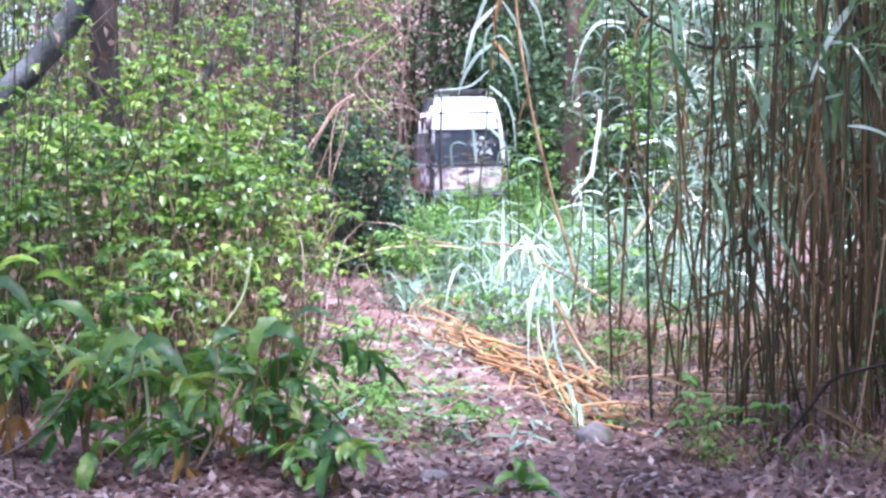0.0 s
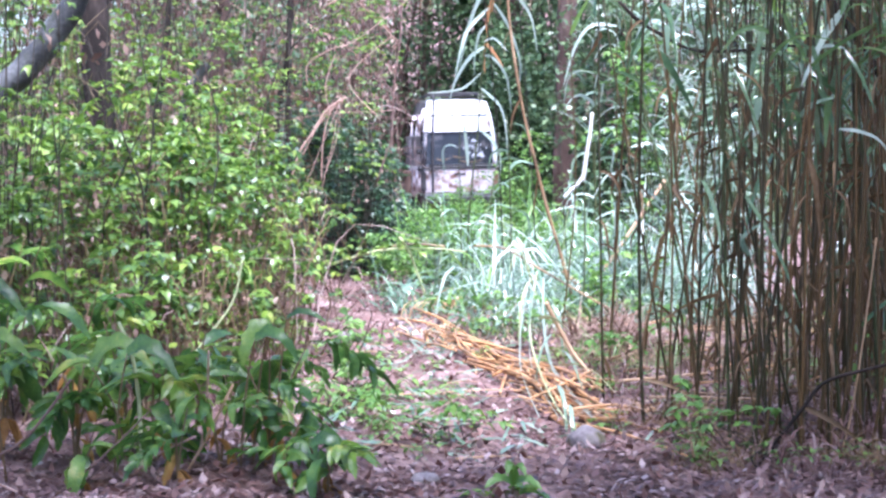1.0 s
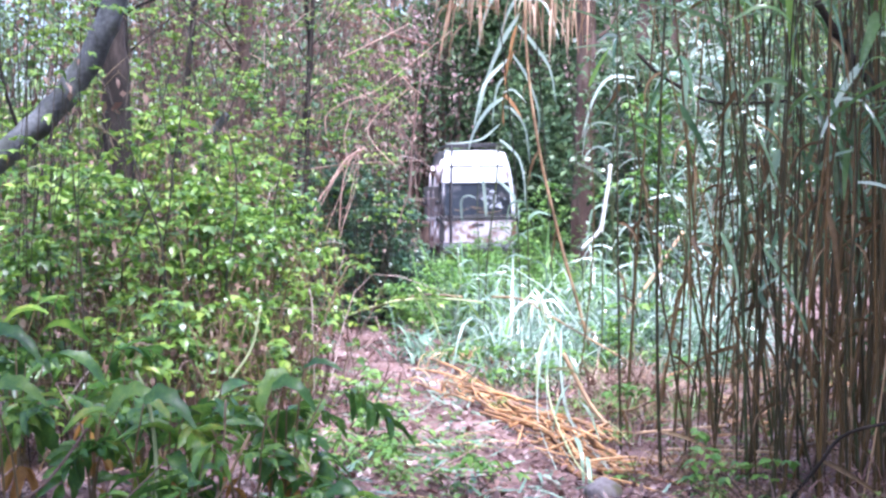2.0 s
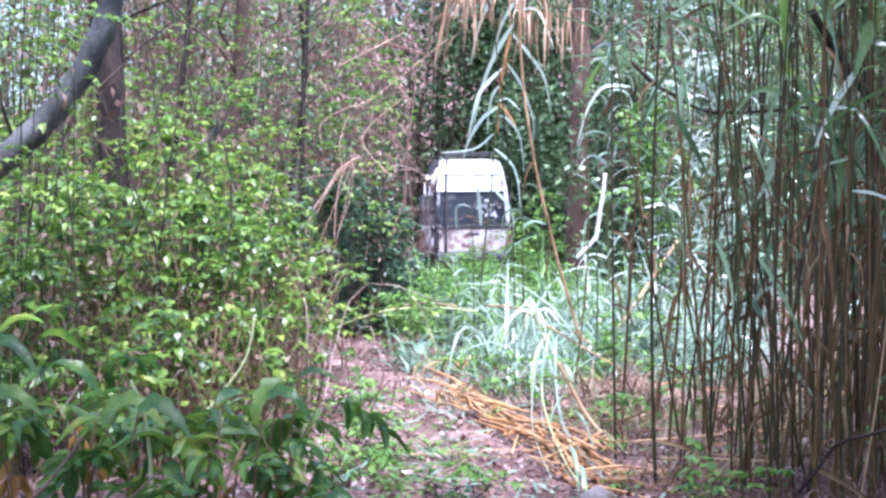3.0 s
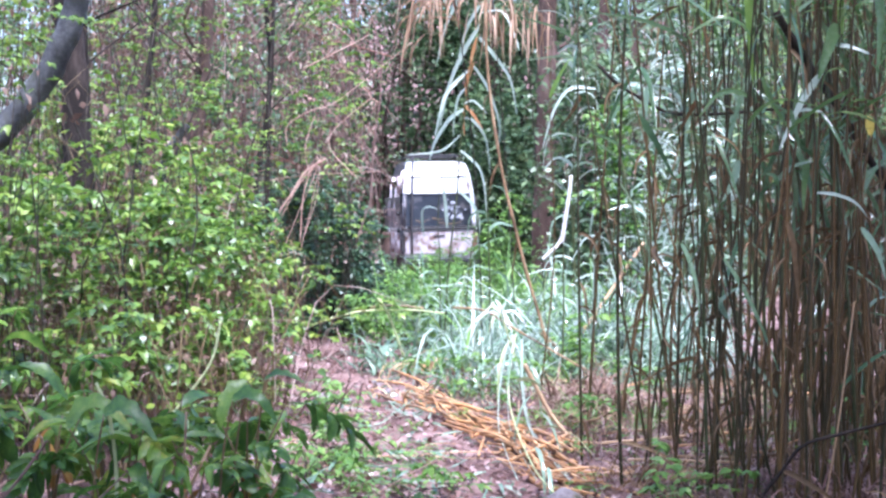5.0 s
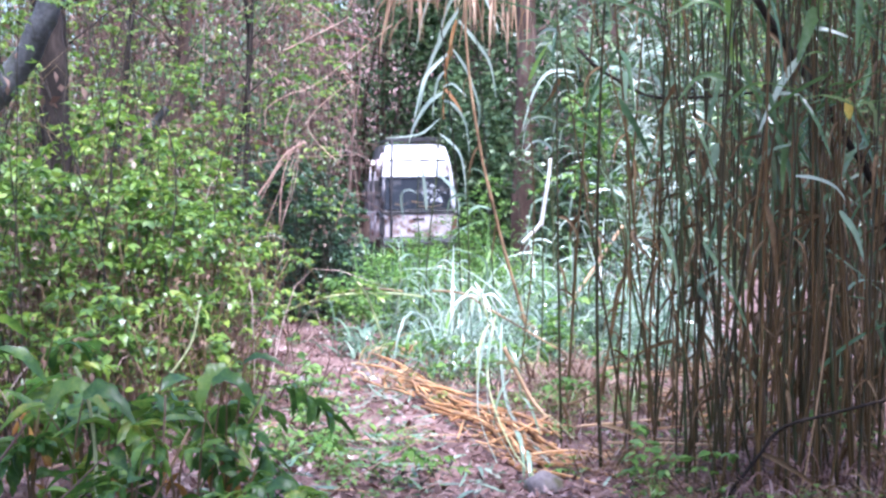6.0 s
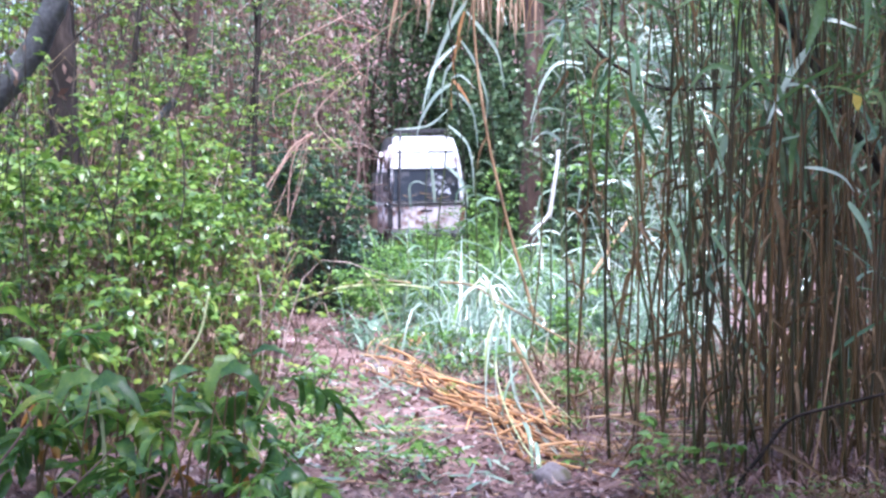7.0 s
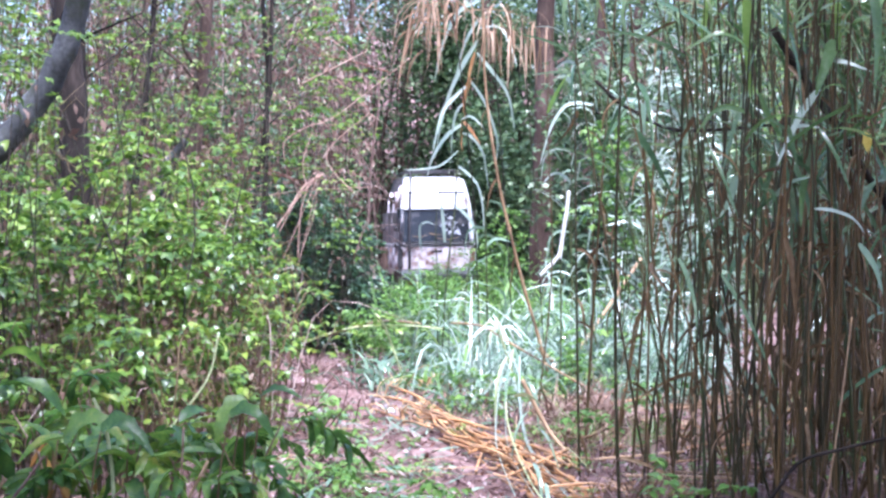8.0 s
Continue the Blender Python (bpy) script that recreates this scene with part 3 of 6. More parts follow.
def van_reed(rng):
    """The tall reed that stands before the van: its leaves arch to both sides, one above the other."""
    t = thing("leafy_reed", pose(0.3, 20.0, 0.0), "tall reed with arching pale blue-green leaves before the van", "reed", "leafy reeds")
    o = np.array([0.3, 20.0, 0.0])

    def line(pts, dy=0.0):
        k = len(pts)
        return [np.array([x, 20.0 + dy * i / k, z]) - o for i, (x, z) in enumerate(pts)]

    part("culm", Pile().add(*tube(bent(line([(0.30, -0.02), (0.35, 0.99), (0.43, 1.73), (0.46, 2.24), (0.55, 2.91), (0.65, 3.42), (0.67, 3.99)]), 26), [0.011, 0.009, 0.004], 6)), M["green_culm"], t)
    part("culm", Pile().add(*tube(bent(line([(0.27, -0.02), (0.26, 1.06), (0.24, 1.39), (0.25, 1.78)], -0.2), 12), [0.008, 0.004], 6)), M["green_culm"], t)
    for pts, w in (([(0.54, 2.97), (0.33, 2.75), (0.26, 2.56), (0.20, 2.28)], 0.06), ([(0.50, 2.58), (0.35, 2.47), (0.21, 2.25), (0.15, 2.05)], 0.075), ([(0.46, 2.32), (0.29, 2.17), (0.09, 2.13), (-0.08, 2.12)], 0.035),
                   ([(0.49, 2.63), (0.59, 2.65), (0.72, 2.52)], 0.04), ([(0.49, 2.49), (0.59, 2.46), (0.72, 2.28), (0.77, 1.93)], 0.05), ([(0.57, 3.03), (0.73, 2.80), (0.86, 2.44), (0.85, 2.19)], 0.05),
                   ([(0.63, 3.31), (0.82, 3.08), (0.96, 2.86), (1.02, 2.52)], 0.055), ([(0.65, 3.42), (0.48, 3.14), (0.34, 2.80), (0.25, 2.38)], 0.07), ([(0.67, 3.65), (0.53, 3.42), (0.43, 3.08)], 0.05),
                   ([(0.45, 2.17), (0.56, 2.08), (0.66, 1.96), (0.71, 1.73), (0.72, 1.49)], 0.055), ([(0.42, 1.78), (0.58, 1.63), (0.65, 1.45), (0.64, 1.22)], 0.06), ([(0.33, 1.39), (0.30, 1.70), (0.27, 1.88)], 0.07),
                   ([(0.10, 1.30), (0.08, 1.54), (0.15, 1.60), (0.23, 1.57)], 0.035), ([(0.66, 3.54), (0.87, 3.54), (0.98, 3.31), (1.03, 3.14)], 0.05), ([(0.67, 3.82), (0.45, 3.70), (0.29, 3.36), (0.22, 3.02)], 0.06),
                   ([(0.52, 2.8), (0.44, 2.7), (0.40, 2.5), (0.39, 2.3)], 0.04), ([(0.44, 1.95), (0.33, 1.98), (0.25, 1.85)], 0.03)):
        part("leaf", Pile().add(*ribbon(line(pts, rng.normal(0, 0.25)), w * 0.85, face=(rng.normal(0, 0.5), -1, rng.uniform(0.2, 1.0)))), M["reed_pale"], t)
    for pts, w in (([(0.58, 3.05), (0.52, 2.85), (0.52, 2.66)], 0.06), ([(0.50, 2.62), (0.60, 2.50), (0.68, 2.38)], 0.05), ([(0.52, 2.7), (0.49, 2.5), (0.50, 2.3)], 0.03), ([(0.62, 3.3), (0.57, 3.1), (0.55, 2.9)], 0.05)):
        part("dead_leaf", Pile().add(*ribbon(line(pts), w)), M["rust_leaf"], t, "orange-brown dead leaf")


def tussock(x, y, n, h, spread, rng, mat, label, name="grass_tussock", w=(0.016, 0.035), category="grass", kind="stuff", bend=(0.3, 2.6), rise=(0.35, 1.5)):
    a = rng.uniform(0, 6.28, n)
    r = spread * np.sqrt(rng.random(n))
    bx, by = x + r * np.cos(a), y + r * np.sin(a)
    zs = ground_z(bx, by) - float(ground_z(x, y))
    stems = rng.random(n) * h * 0.45
    v, f = blades(np.stack([bx - x, by - y, zs + stems], -1), rng.uniform(0, 6.28, n), rng.uniform(*rise, n), h * rng.uniform(0.5, 1.35, n),
                  rng.uniform(*w, n), rng.uniform(*bend, n), rng.normal(0, 0.3, n), seg=6)
    p = Pile().add(v, f)
    ob = new(name, p.mesh(name, mat))
    ob.matrix_basis = pose(x, y, float(ground_z(x, y)))
    return tagged(ob, label, category, kind=kind)


def build_clearing():
    rng = np.random.default_rng(41)
    # the tall leafy reeds in front of the van and on the far side of the clearing
    van_reed(rng)
    tall_reed("leafy_reed", 0.55, 21.8, 1.5, (0.15, 0.1), 5, rng, "short leafy reed growing before the van", 0.6)
    tall_reed("leafy_reed", 0.75, 19.4, 1.9, (-0.05, 0.0), 5, rng, "short leafy reed growing before the van", 0.6, "reed", 0.4)
    for i in range(20):
        y = rng.uniform(19, 26)
        x = rng.uniform(0.078, 0.17) * y
        tall_reed("leafy_reed", x, y, rng.uniform(1.6, 3.9), (rng.normal(0, 0.35), rng.normal(0, 0.3)), int(rng.integers(8, 15)), rng,
                  "leafy green reed in a bright clump behind the canes", 0.8, ("reed", "reed_pale")[i % 2])
    for i in range(30):
        y = rng.uniform(22, 32)
        x = rng.uniform(0.09, 0.25) * y
        tall_reed("leafy_reed", x, y, rng.uniform(2.6, 5.2), (rng.normal(0, 0.5), rng.normal(0, 0.4)), int(rng.integers(9, 15)), rng,
                  "leafy green reed in a bright clump behind the canes", 0.9, ("reed_pale", "reed", "reed")[i % 3])
    # broad-leaved reeds at the near edge of the canes
    for x, y, h in ((1.62, 10.0, 3.0), (2.08, 9.8, 3.1), (2.4, 10.0, 3.3)):
        tall_reed("leafy_reed", x, y, h, (rng.normal(0, 0.15), rng.normal(0, 0.1)), 7, rng, "leafy green reed at the edge of the cane stand", 0.55, "reed_top", 0.6, 0.8)
    # cut and bent reed growth, knee high
    for i in range(62):
        y = rng.uniform(17.0, 27)
        x = rng.uniform(-0.014, 0.14) * y
        front = y < 19.5
        tussock(x, y, int(rng.integers(40, 70)), rng.uniform(0.3, 0.5) if front else rng.uniform(0.45, 0.95), 0.45, rng, M["weed" if i % 3 == 0 else "reed"],
                "bright blue-green reed regrowth in an uncut clump", w=(0.016, 0.045))
    for i in range(26):
        y = rng.uniform(26, 36)
        x = rng.uniform(-0.015, 0.10) * y
        # ivy's darker green near the van puts the dark gap below it into colour
        tussock(x, y, 110, rng.uniform(0.4, 0.7), 0.6, rng, M["ivy" if y > 33 else "weed"], "rough green grass round the van", w=(0.02, 0.045))
    for i in range(22):
        y = rng.uniform(14.5, 19)
        x = rng.uniform(0.0, 0.15) * y
        tussock(x, y, 26, 0.2, 0.35, rng, M["hay" if i % 2 else "dry_leaf"], "dry straw-coloured grass at the clearing edge", "dry_grass", (0.005, 0.013), bend=(0.0, 0.7), rise=(0.0, 1.0))
    # a heap of bleached broken leaves on top of the regrowth
    for x, y, n in ((0.85, 18.0, 60), (0.72, 17.6, 30), (1.05, 18.3, 40), (1.35, 18.8, 30)):
        tussock(x, y, n, 0.5, 0.22, rng, M["reed_pale"], "pale heap of bent reed tops", w=(0.012, 0.03))
    for i in range(30):
        y = rng.uniform(17.6, 23)
        x = rng.uniform(0.03, 0.15) * y
        tussock(x, y, 30, rng.uniform(0.5, 0.95), 0.35, rng, M["reed_pale"], "sunlit pale blue-green reed blades", w=(0.014, 0.034))
    for i in range(26):
        y = rng.uniform(17.5, 22)
        x = rng.uniform(0.07, 0.15) * y
        tussock(x, y, 34, rng.uniform(0.6, 1.05), 0.4, rng, M["reed_pale" if i % 2 else "reed"], "sunlit pale blue-green reed blades", w=(0.016, 0.042))
    for i in range(18):
        y = rng.uniform(17.5, 23)
        x = rng.uniform(0.165, 0.27) * y
        tall_reed("leafy_reed", x, y, rng.uniform(3.3, 4.8), (rng.normal(0, 0.35), rng.normal(0, 0.3)), int(rng.integers(12, 18)), rng,
                  "leafy bright green reed behind the cane stand", 0.7, "reed_bright", 0.42)
    for i in range(16):
        y = rng.uniform(16.0, 19.0)
        x = rng.uniform(-0.01, 0.09) * y
        tussock(x, y, 22, rng.uniform(0.25, 0.5), 0.3, rng, M[("straw_leaf", "reed_pale", "weed", "reed")[i % 4]], "straggling pale reed shoots at the path edge", w=(0.012, 0.032))


def cane_along(name, pts, r, mat, label, category="cane", group=""):
    p = np.asarray(pts, float)
    base = p[0]
    q = bent(p, 22)
    rad = np.full(len(q), r)
    if r > 0.008:
        rad[3::4] *= 1.18
    ob = new(name, Pile().add(*tube(q - base, rad * np.linspace(1.0, 0.8, len(q)), 7)).mesh(name, mat))
    ob.matrix_basis = Matrix.Translation(base)
    return tagged(ob, label, category, group)


def hanging_blades():
    """Broad blades that hang or stand out from single canes on the near edge of the stand."""
    rng = np.random.default_rng(45)
    for pts, w, mat, y in (
        ([(1.74, 2.78), (1.73, 2.55), (1.75, 2.21)], 0.064, "reed_bright", 10.4), ([(2.15, 2.79), (2.16, 2.62), (2.17, 2.44)], 0.068, "reed_bright", 10.2),
        ([(1.99, 2.84), (1.98, 2.69), (2.02, 2.54)], 0.051, "reed_bright", 10.6), ([(2.09, 2.47), (2.05, 2.36), (1.99, 2.19)], 0.085, "reed_top", 9.9),
        # the narrow reed_pale blades are white leaf highlights put into shape and colour
        ([(2.02, 2.23), (1.91, 2.07), (1.80, 1.84)], 0.047, "reed_pale", 9.9), ([(1.86, 2.01), (1.92, 2.04), (2.01, 2.03)], 0.030, "reed_pale", 9.9),
        ([(1.98, 1.63), (2.07, 1.62), (2.16, 1.58), (2.21, 1.51)], 0.022, "reed_pale", 9.8), ([(1.82, 1.69), (1.89, 1.76), (1.99, 1.79)], 0.034, "reed", 10.0),
        ([(1.72, 1.81), (1.69, 1.70), (1.63, 1.59)], 0.051, "reed", 10.6), ([(1.97, 1.80), (1.95, 1.69), (1.94, 1.54)], 0.051, "reed_top", 10.0),
        ([(2.07, 2.37), (2.16, 2.35), (2.26, 2.31)], 0.038, "reed_pale", 9.9), ([(1.79, 2.23), (1.85, 2.08), (1.93, 1.95)], 0.038, "reed_top", 10.3),
        ([(1.33, 2.25), (1.32, 2.10), (1.30, 1.95)], 0.051, "reed", 11.5), ([(1.61, 2.26), (1.57, 2.07), (1.55, 1.91)], 0.043, "reed", 11.5),
        ([(2.20, 1.46), (2.27, 1.35), (2.31, 1.21)], 0.043, "reed", 9.8), ([(1.67, 0.97), (1.63, 1.06), (1.72, 1.14)], 0.038, "reed", 10.6),
        ([(1.63, 2.85), (1.60, 2.67), (1.57, 2.45)], 0.043, "reed_bright", 11.0), ([(2.26, 2.71), (2.28, 2.49), (2.26, 2.24)], 0.060, "reed_top", 9.8),
        ([(1.63, 2.66), (1.40, 2.66), (1.25, 2.46), (1.15, 2.12)], 0.043, "reed_pale", 18.0), ([(1.08, 2.46), (1.15, 2.62), (1.23, 2.76)], 0.043, "reed_bright", 16.0)):
        x0, z0 = pts[0]
        t = thing("leafy_reed", pose(x0, y, float(ground_z(x0, y))), "reed cane with a broad blade at the edge of the stand", "reed", "leafy reeds")
        o = np.array([x0, y, float(ground_z(x0, y))])
        top = z0 + rng.uniform(0.3, 0.9)
        bow = rng.normal(0, 0.05)
        part("culm", Pile().add(*tube(bent([(rng.normal(0, 0.06), 0.03, -0.02), (bow, 0.02, z0 * 0.5), (0, 0.01, z0), (bow, 0.03, top)], 14), [0.008, 0.006, 0.003], 6)), M["cane"], t)
        q = [np.array([x, y - 0.03 * i, z]) - o for i, (x, z) in enumerate(pts)]
        part("leaf", Pile().add(*ribbon(q, w, face=(rng.normal(0, 0.3), -1, rng.uniform(0.2, 0.7)), fold=0.25)), M[mat], t)


def build_sticks():
    lean = cane_along("leaning_cane", [(1.30, 18.0, 0.0), (1.15, 18.0, 0.56), (1.02, 18.0, 0.99), (0.90, 18, 1.45), (0.77, 18, 2.01), (0.65, 18, 2.87), (0.62, 18, 3.9)], 0.015, M["old_cane"], "tall dry orange-brown cane leaning over the clearing")
    for z, x in ((2.0, -0.53), (2.6, -0.63), (1.3, -0.37)):
        part("dead_leaf", SHEATHS[int(z * 3) % 8], None, lean, "brown dead leaf sheath", m=pose(x, 0, z, 0, 0, 90 * z))
    cane_along("leaning_cane", [(1.35, 19.3, 0.0), (1.75, 19.6, 0.5), (2.3, 20, 1.25)], 0.02, M["hay"], "pale dry cane leaning in the reeds")
    cane_along("bent_cane", [(0.72, 12.9, 0.55), (0.90, 12.9, 0.22), (1.08, 12.6, 0.02)], 0.014, M["hay"], "broken dry cane propped on the ground")
    cane_along("bent_cane", [(1.2, 18.6, 0.42), (1.55, 18.2, 0.12), (1.84, 18.0, 0.03)], 0.02, M["hay"], "broken dry cane propped on the ground")
    shoot = cane_along("bramble_shoot", [(-1.2, 19, 0.37), (-0.77, 19, 0.53), (-0.45, 19, 0.6), (-0.02, 19, 0.61), (0.3, 19, 0.58)], 0.010, M["pale_stem"], "arched pale bramble shoot with fresh leaves across the path", "shoot")
    srng = np.random.default_rng(66)
    n = 46
    u = srng.random(n)
    c = np.stack([1.2 * u ** 1.1, srng.normal(0, 0.05, n), 0.24 * np.sin(u * 1.9) + srng.normal(0.02, 0.05, n)], -1)
    part("foliage", trifoliate(c, srng.uniform(0, 6.28, n), srng.normal(0.1, 0.3, n), srng.uniform(0.05, 0.085, n), srng), M["bramble"], shoot, kind="stuff")
    part("root", Pile().add(*tube([(0, 0, 0), (-0.12, 0, -0.18), (-0.2, 0, -0.40)], 0.01, 6)), M["stem"], shoot)
    cane_along("bent_cane", [(-0.34, 19, 0.72), (-0.23, 19, 0.55), (-0.05, 19, 0.05)], 0.014, M["pale_stem"], "pale broken reed stub", "shoot")
    cane_along("reed_stub", [(1.26, 17, 1.28), (1.29, 17, 1.5), (1.32, 17, 1.7), (1.335, 17, 1.86)], 0.019, M["white_straw"], "bleached white upright reed sheath")
    cane_along("reed_stub", [(1.10, 17, 1.14), (1.17, 17, 1.21), (1.23, 17, 1.27), (1.275, 17, 1.36)], 0.017, M["white_straw"], "bleached white bent reed sheath")
    cane_along("reed_cane", [(1.27, 17.02, 0.0), (1.28, 17.02, 0.7), (1.27, 17.02, 1.32)], 0.008, M["green_culm"], "green stem under a bleached reed sheath", "reed")
    cane_along("pale_stick", [(2.0, 9.8, 0.0), (2.05, 9.8, 0.2), (2.11, 9.8, 0.59), (2.17, 9.8, 1.1)], 0.005, M["hay"], "thin pale dry stick standing among canes", "stick")
    cane_along("dark_branch", [(1.55, 9.6, -0.02), (1.67, 9.6, 0.14), (1.78, 9.6, 0.28), (1.89, 9.6, 0.41), (2.13, 9.6, 0.48), (2.6, 9.6, 0.6)], 0.010, M["dark_bark"], "dark dead branch lying against the canes", "branch")
    cane_along("dark_branch", [(1.1, 12, 2.42), (1.21, 12, 2.31), (1.34, 12, 2.23), (1.55, 12, 2.13), (1.85, 12, 2.13), (2.16, 12, 2.16), (2.8, 12, 2.2)], 0.011, M["dark_bark"], "dark twig hung across the canes", "branch")
    cane_along("dark_branch", [(1.95, 10.8, 2.62), (2.12, 10.8, 2.35), (2.30, 10.8, 2.1), (2.45, 10.8, 1.85), (2.65, 10.8, 1.45), (2.9, 10.8, 0.0)], 0.024, M["dark_bark"], "dark dead branch fallen through the canes", "branch")
    cane_along("dead_stick", [(-2.2, 9.2, 0.02), (-1.94, 9.2, 0.15), (-1.81, 9.2, 0.28), (-1.68, 9.2, 0.46)], 0.008, M["twig"], "dry grey stick among the leaves", "stick")
    cane_along("dead_stick", [(-1.15, 9.2, 0.02), (-1.05, 9.2, 0.2), (-0.93, 9.2, 0.44)], 0.008, M["hay"], "dry pale stick among the leaves", "stick")
    cane_along("leaf_stalk", [(-1.38, 9.4, 0.0), (-1.39, 9.4, 0.25), (-1.40, 9.4, 0.38), (-1.43, 9.4, 0.57), (-1.49, 9.4, 0.71)], 0.010, M["pale_stem"], "thick pale green bare stalk", "stalk")
    cane_along("leaf_stalk", [(-1.37, 11, 0.35), (-1.19, 11, 0.57), (-1.10, 11, 0.72), (-1.06, 11, 0.92)], 0.008, M["pale_stem"], "thin pale arching bramble shoot", "shoot")
    hrng = np.random.default_rng(64)
    for i in range(24):
        y = hrng.uniform(18.6, 23)
        x, z, h = y * hrng.uniform(0.0, 0.11), hrng.uniform(0.55, 1.05), hrng.uniform(0.16, 0.4)
        t = thing("reed_shoot", pose(x, y, float(ground_z(x, y)), hrng.normal(0, 5), hrng.normal(0, 7), 0), "young reed shoot with hooked blue-green blades", "reed", "reed shoots")
        part("culm", Pile().add(*tube(bent([(0, 0, -0.02), (hrng.normal(0, 0.03), 0, z * 0.6), (0.0, 0, z)], 8), [0.006, 0.003], 6)), M["pale_stem" if i % 3 == 0 else "green_culm"], t)
        for k in range(int(hrng.integers(2, 5))):
            b = np.array([0, 0, z - 0.13 * k])
            az, q, up = hrng.uniform(0, 6.28), h * hrng.uniform(0.6, 1.3), hrng.uniform(0.0, 0.5)
            d = np.array([math.cos(az), math.sin(az), 0]) * q
            part("leaf", Pile().add(*ribbon([b, b + d * 0.4 + np.array([0, 0, up * q]), b + d * 0.85 + np.array([0, 0, up * q * 0.8]), b + d * 1.1 + np.array([0, 0, hrng.uniform(-0.5, 0.3) * q])], hrng.uniform(0.014, 0.032), face=(hrng.normal(0, 0.5), -0.8, 0.8))), M[("reed_pale", "reed", "reed", "reed_bright")[(i + k) % 4]], t)
    # a hanging broken reed with a bundle of pale strips
    rng = np.random.default_rng(61)
    for i in range(9):
        t = thing("hanging_reed", pose(0.72 + rng.normal(0, 0.04), 14.2 - 0.42 * i, 0.62 - 0.06 * i), "broken pale reed leaf hanging down to the path", "reed", "hanging reeds")
        v, f = blades([(0, 0, 0)], rng.normal(-1.4, 0.5), rng.uniform(-0.6, 0.3), rng.uniform(0.35, 0.6), rng.uniform(0.018, 0.035), rng.uniform(0.5, 1.2), rng.normal(0, 0.5), seg=8, cols=3)
        part("leaf", Pile().add(v, f), M["reed" if i % 3 else "pale_stem"], t)
    for i in range(4):
        dx = rng.normal(0, 0.03)
        cane_along("hanging_reed", [(0.70 + dx, 14.0, 0.64), (0.64 + dx * 1.5, 13.5, 0.38), (0.62 + dx * 2, 12.9, 0.16), (0.65 + dx * 2.5, 12.2, 0.07), (0.68 + dx * 3, 11.0, 0.05)], rng.uniform(0.0035, 0.007), M["reed_pale"], "broken pale reed hanging down to the path", "reed", "hanging reeds")
    cane_along("hanging_reed", [(0.74, 14.4, 0.66), (0.64, 13.4, 0.36), (0.64, 12.4, 0.2), (0.69, 11.2, 0.08), (0.76, 10.6, 0.03)], 0.006, M["pale_stem"], "broken pale reed hanging down to the path", "reed", "hanging reeds")
    # a sheaf of bleached strips bursting from the broken reed
    t = thing("broken_sheaf", pose(0.76, 17.3, 0.66), "bleached strips of a broken reed sheaf over the regrowth", "reed")
    for i in range(17):
        a = rng.uniform(0.2, 6.1) if i % 3 else rng.uniform(2.4, 3.6)
        L = rng.uniform(0.12, 0.36)
        e = np.array([math.cos(a) * L, rng.normal(0, 0.15), abs(math.sin(a)) * L * 0.4 - (0.12 if math.sin(a) < 0 else 0.0)])
        part("strip", Pile().add(*ribbon([(0, 0, 0), e * 0.5 + np.array([0, 0, 0.05]), e + np.array([0, -0.05, -0.06])], rng.uniform(0.010, 0.028), face=(rng.normal(0, 0.5), -0.6, 1.0))), M[("white_straw", "reed_pale", "white_straw", "pale_stem")[i % 4]], t)
    part("culm", Pile().add(*tube(bent([(0.22, 0.1, -0.68), (0.1, 0.05, -0.3), (0, 0, 0.0)], 8), 0.010, 6)), M["pale_stem"], t)
    # long pale canes laid across the regrowth
    cane_along("bent_cane", [(0.35, 17.6, 0.70), (0.62, 17.5, 0.68), (0.85, 17.3, 0.55), (1.5, 16.5, 0.2), (1.75, 16.0, 0.08)], 0.009, M["old_cane"], "long pale cane lying over the regrowth")
    cane_along("bent_cane", [(-0.75, 19.2, 0.52), (-0.3, 19.2, 0.64), (0.1, 19.2, 0.62)], 0.012, M["old_cane"], "dry brown cane arched over the path")
    # fallen canes
    for i in range(125):
        t = rng.random() if i % 3 else rng.uniform(0.45, 1.05)
        cx, cy = -0.05 + 0.97 * t + rng.normal(0, 0.10), 16.4 - 5.1 * t + rng.normal(0, 0.35)
        a = math.atan2(-5.0, 1.3) + rng.normal(0, 0.13) + (rng.normal(0, 0.5) if i % 9 == 0 else 0)
        L = rng.uniform(0.4, 1.4)
        lift = rng.uniform(0.0, 0.10)
        d = np.array([math.cos(a), math.sin(a)]) * L / 2
        tilt = rng.normal(0, 0.015)
        z = [float(ground_z(cx + s * d[0], cy + s * d[1])) + lift + 0.02 + s * tilt for s in (-1, 0, 1)]
        cane_along("fallen_cane", [(cx - d[0], cy - d[1], z[0]), (cx, cy, z[1] + rng.normal(0, 0.01)), (cx + d[0], cy + d[1], z[2])], rng.uniform(0.006, 0.012), M["straw"],
                   "fallen dry orange cane in a heap beside the path", "cane", "fallen canes")
    for i in range(66):
        cy = rng.uniform(11.0, 18)
        cx = cy * rng.uniform(0.07, 0.20)
        a, L = rng.normal(-0.3, 0.65), rng.uniform(0.2, 0.9)
        d = np.array([math.cos(a), math.sin(a)]) * L / 2
        z = float(ground_z(cx, cy)) + rng.uniform(0.02, 0.12)
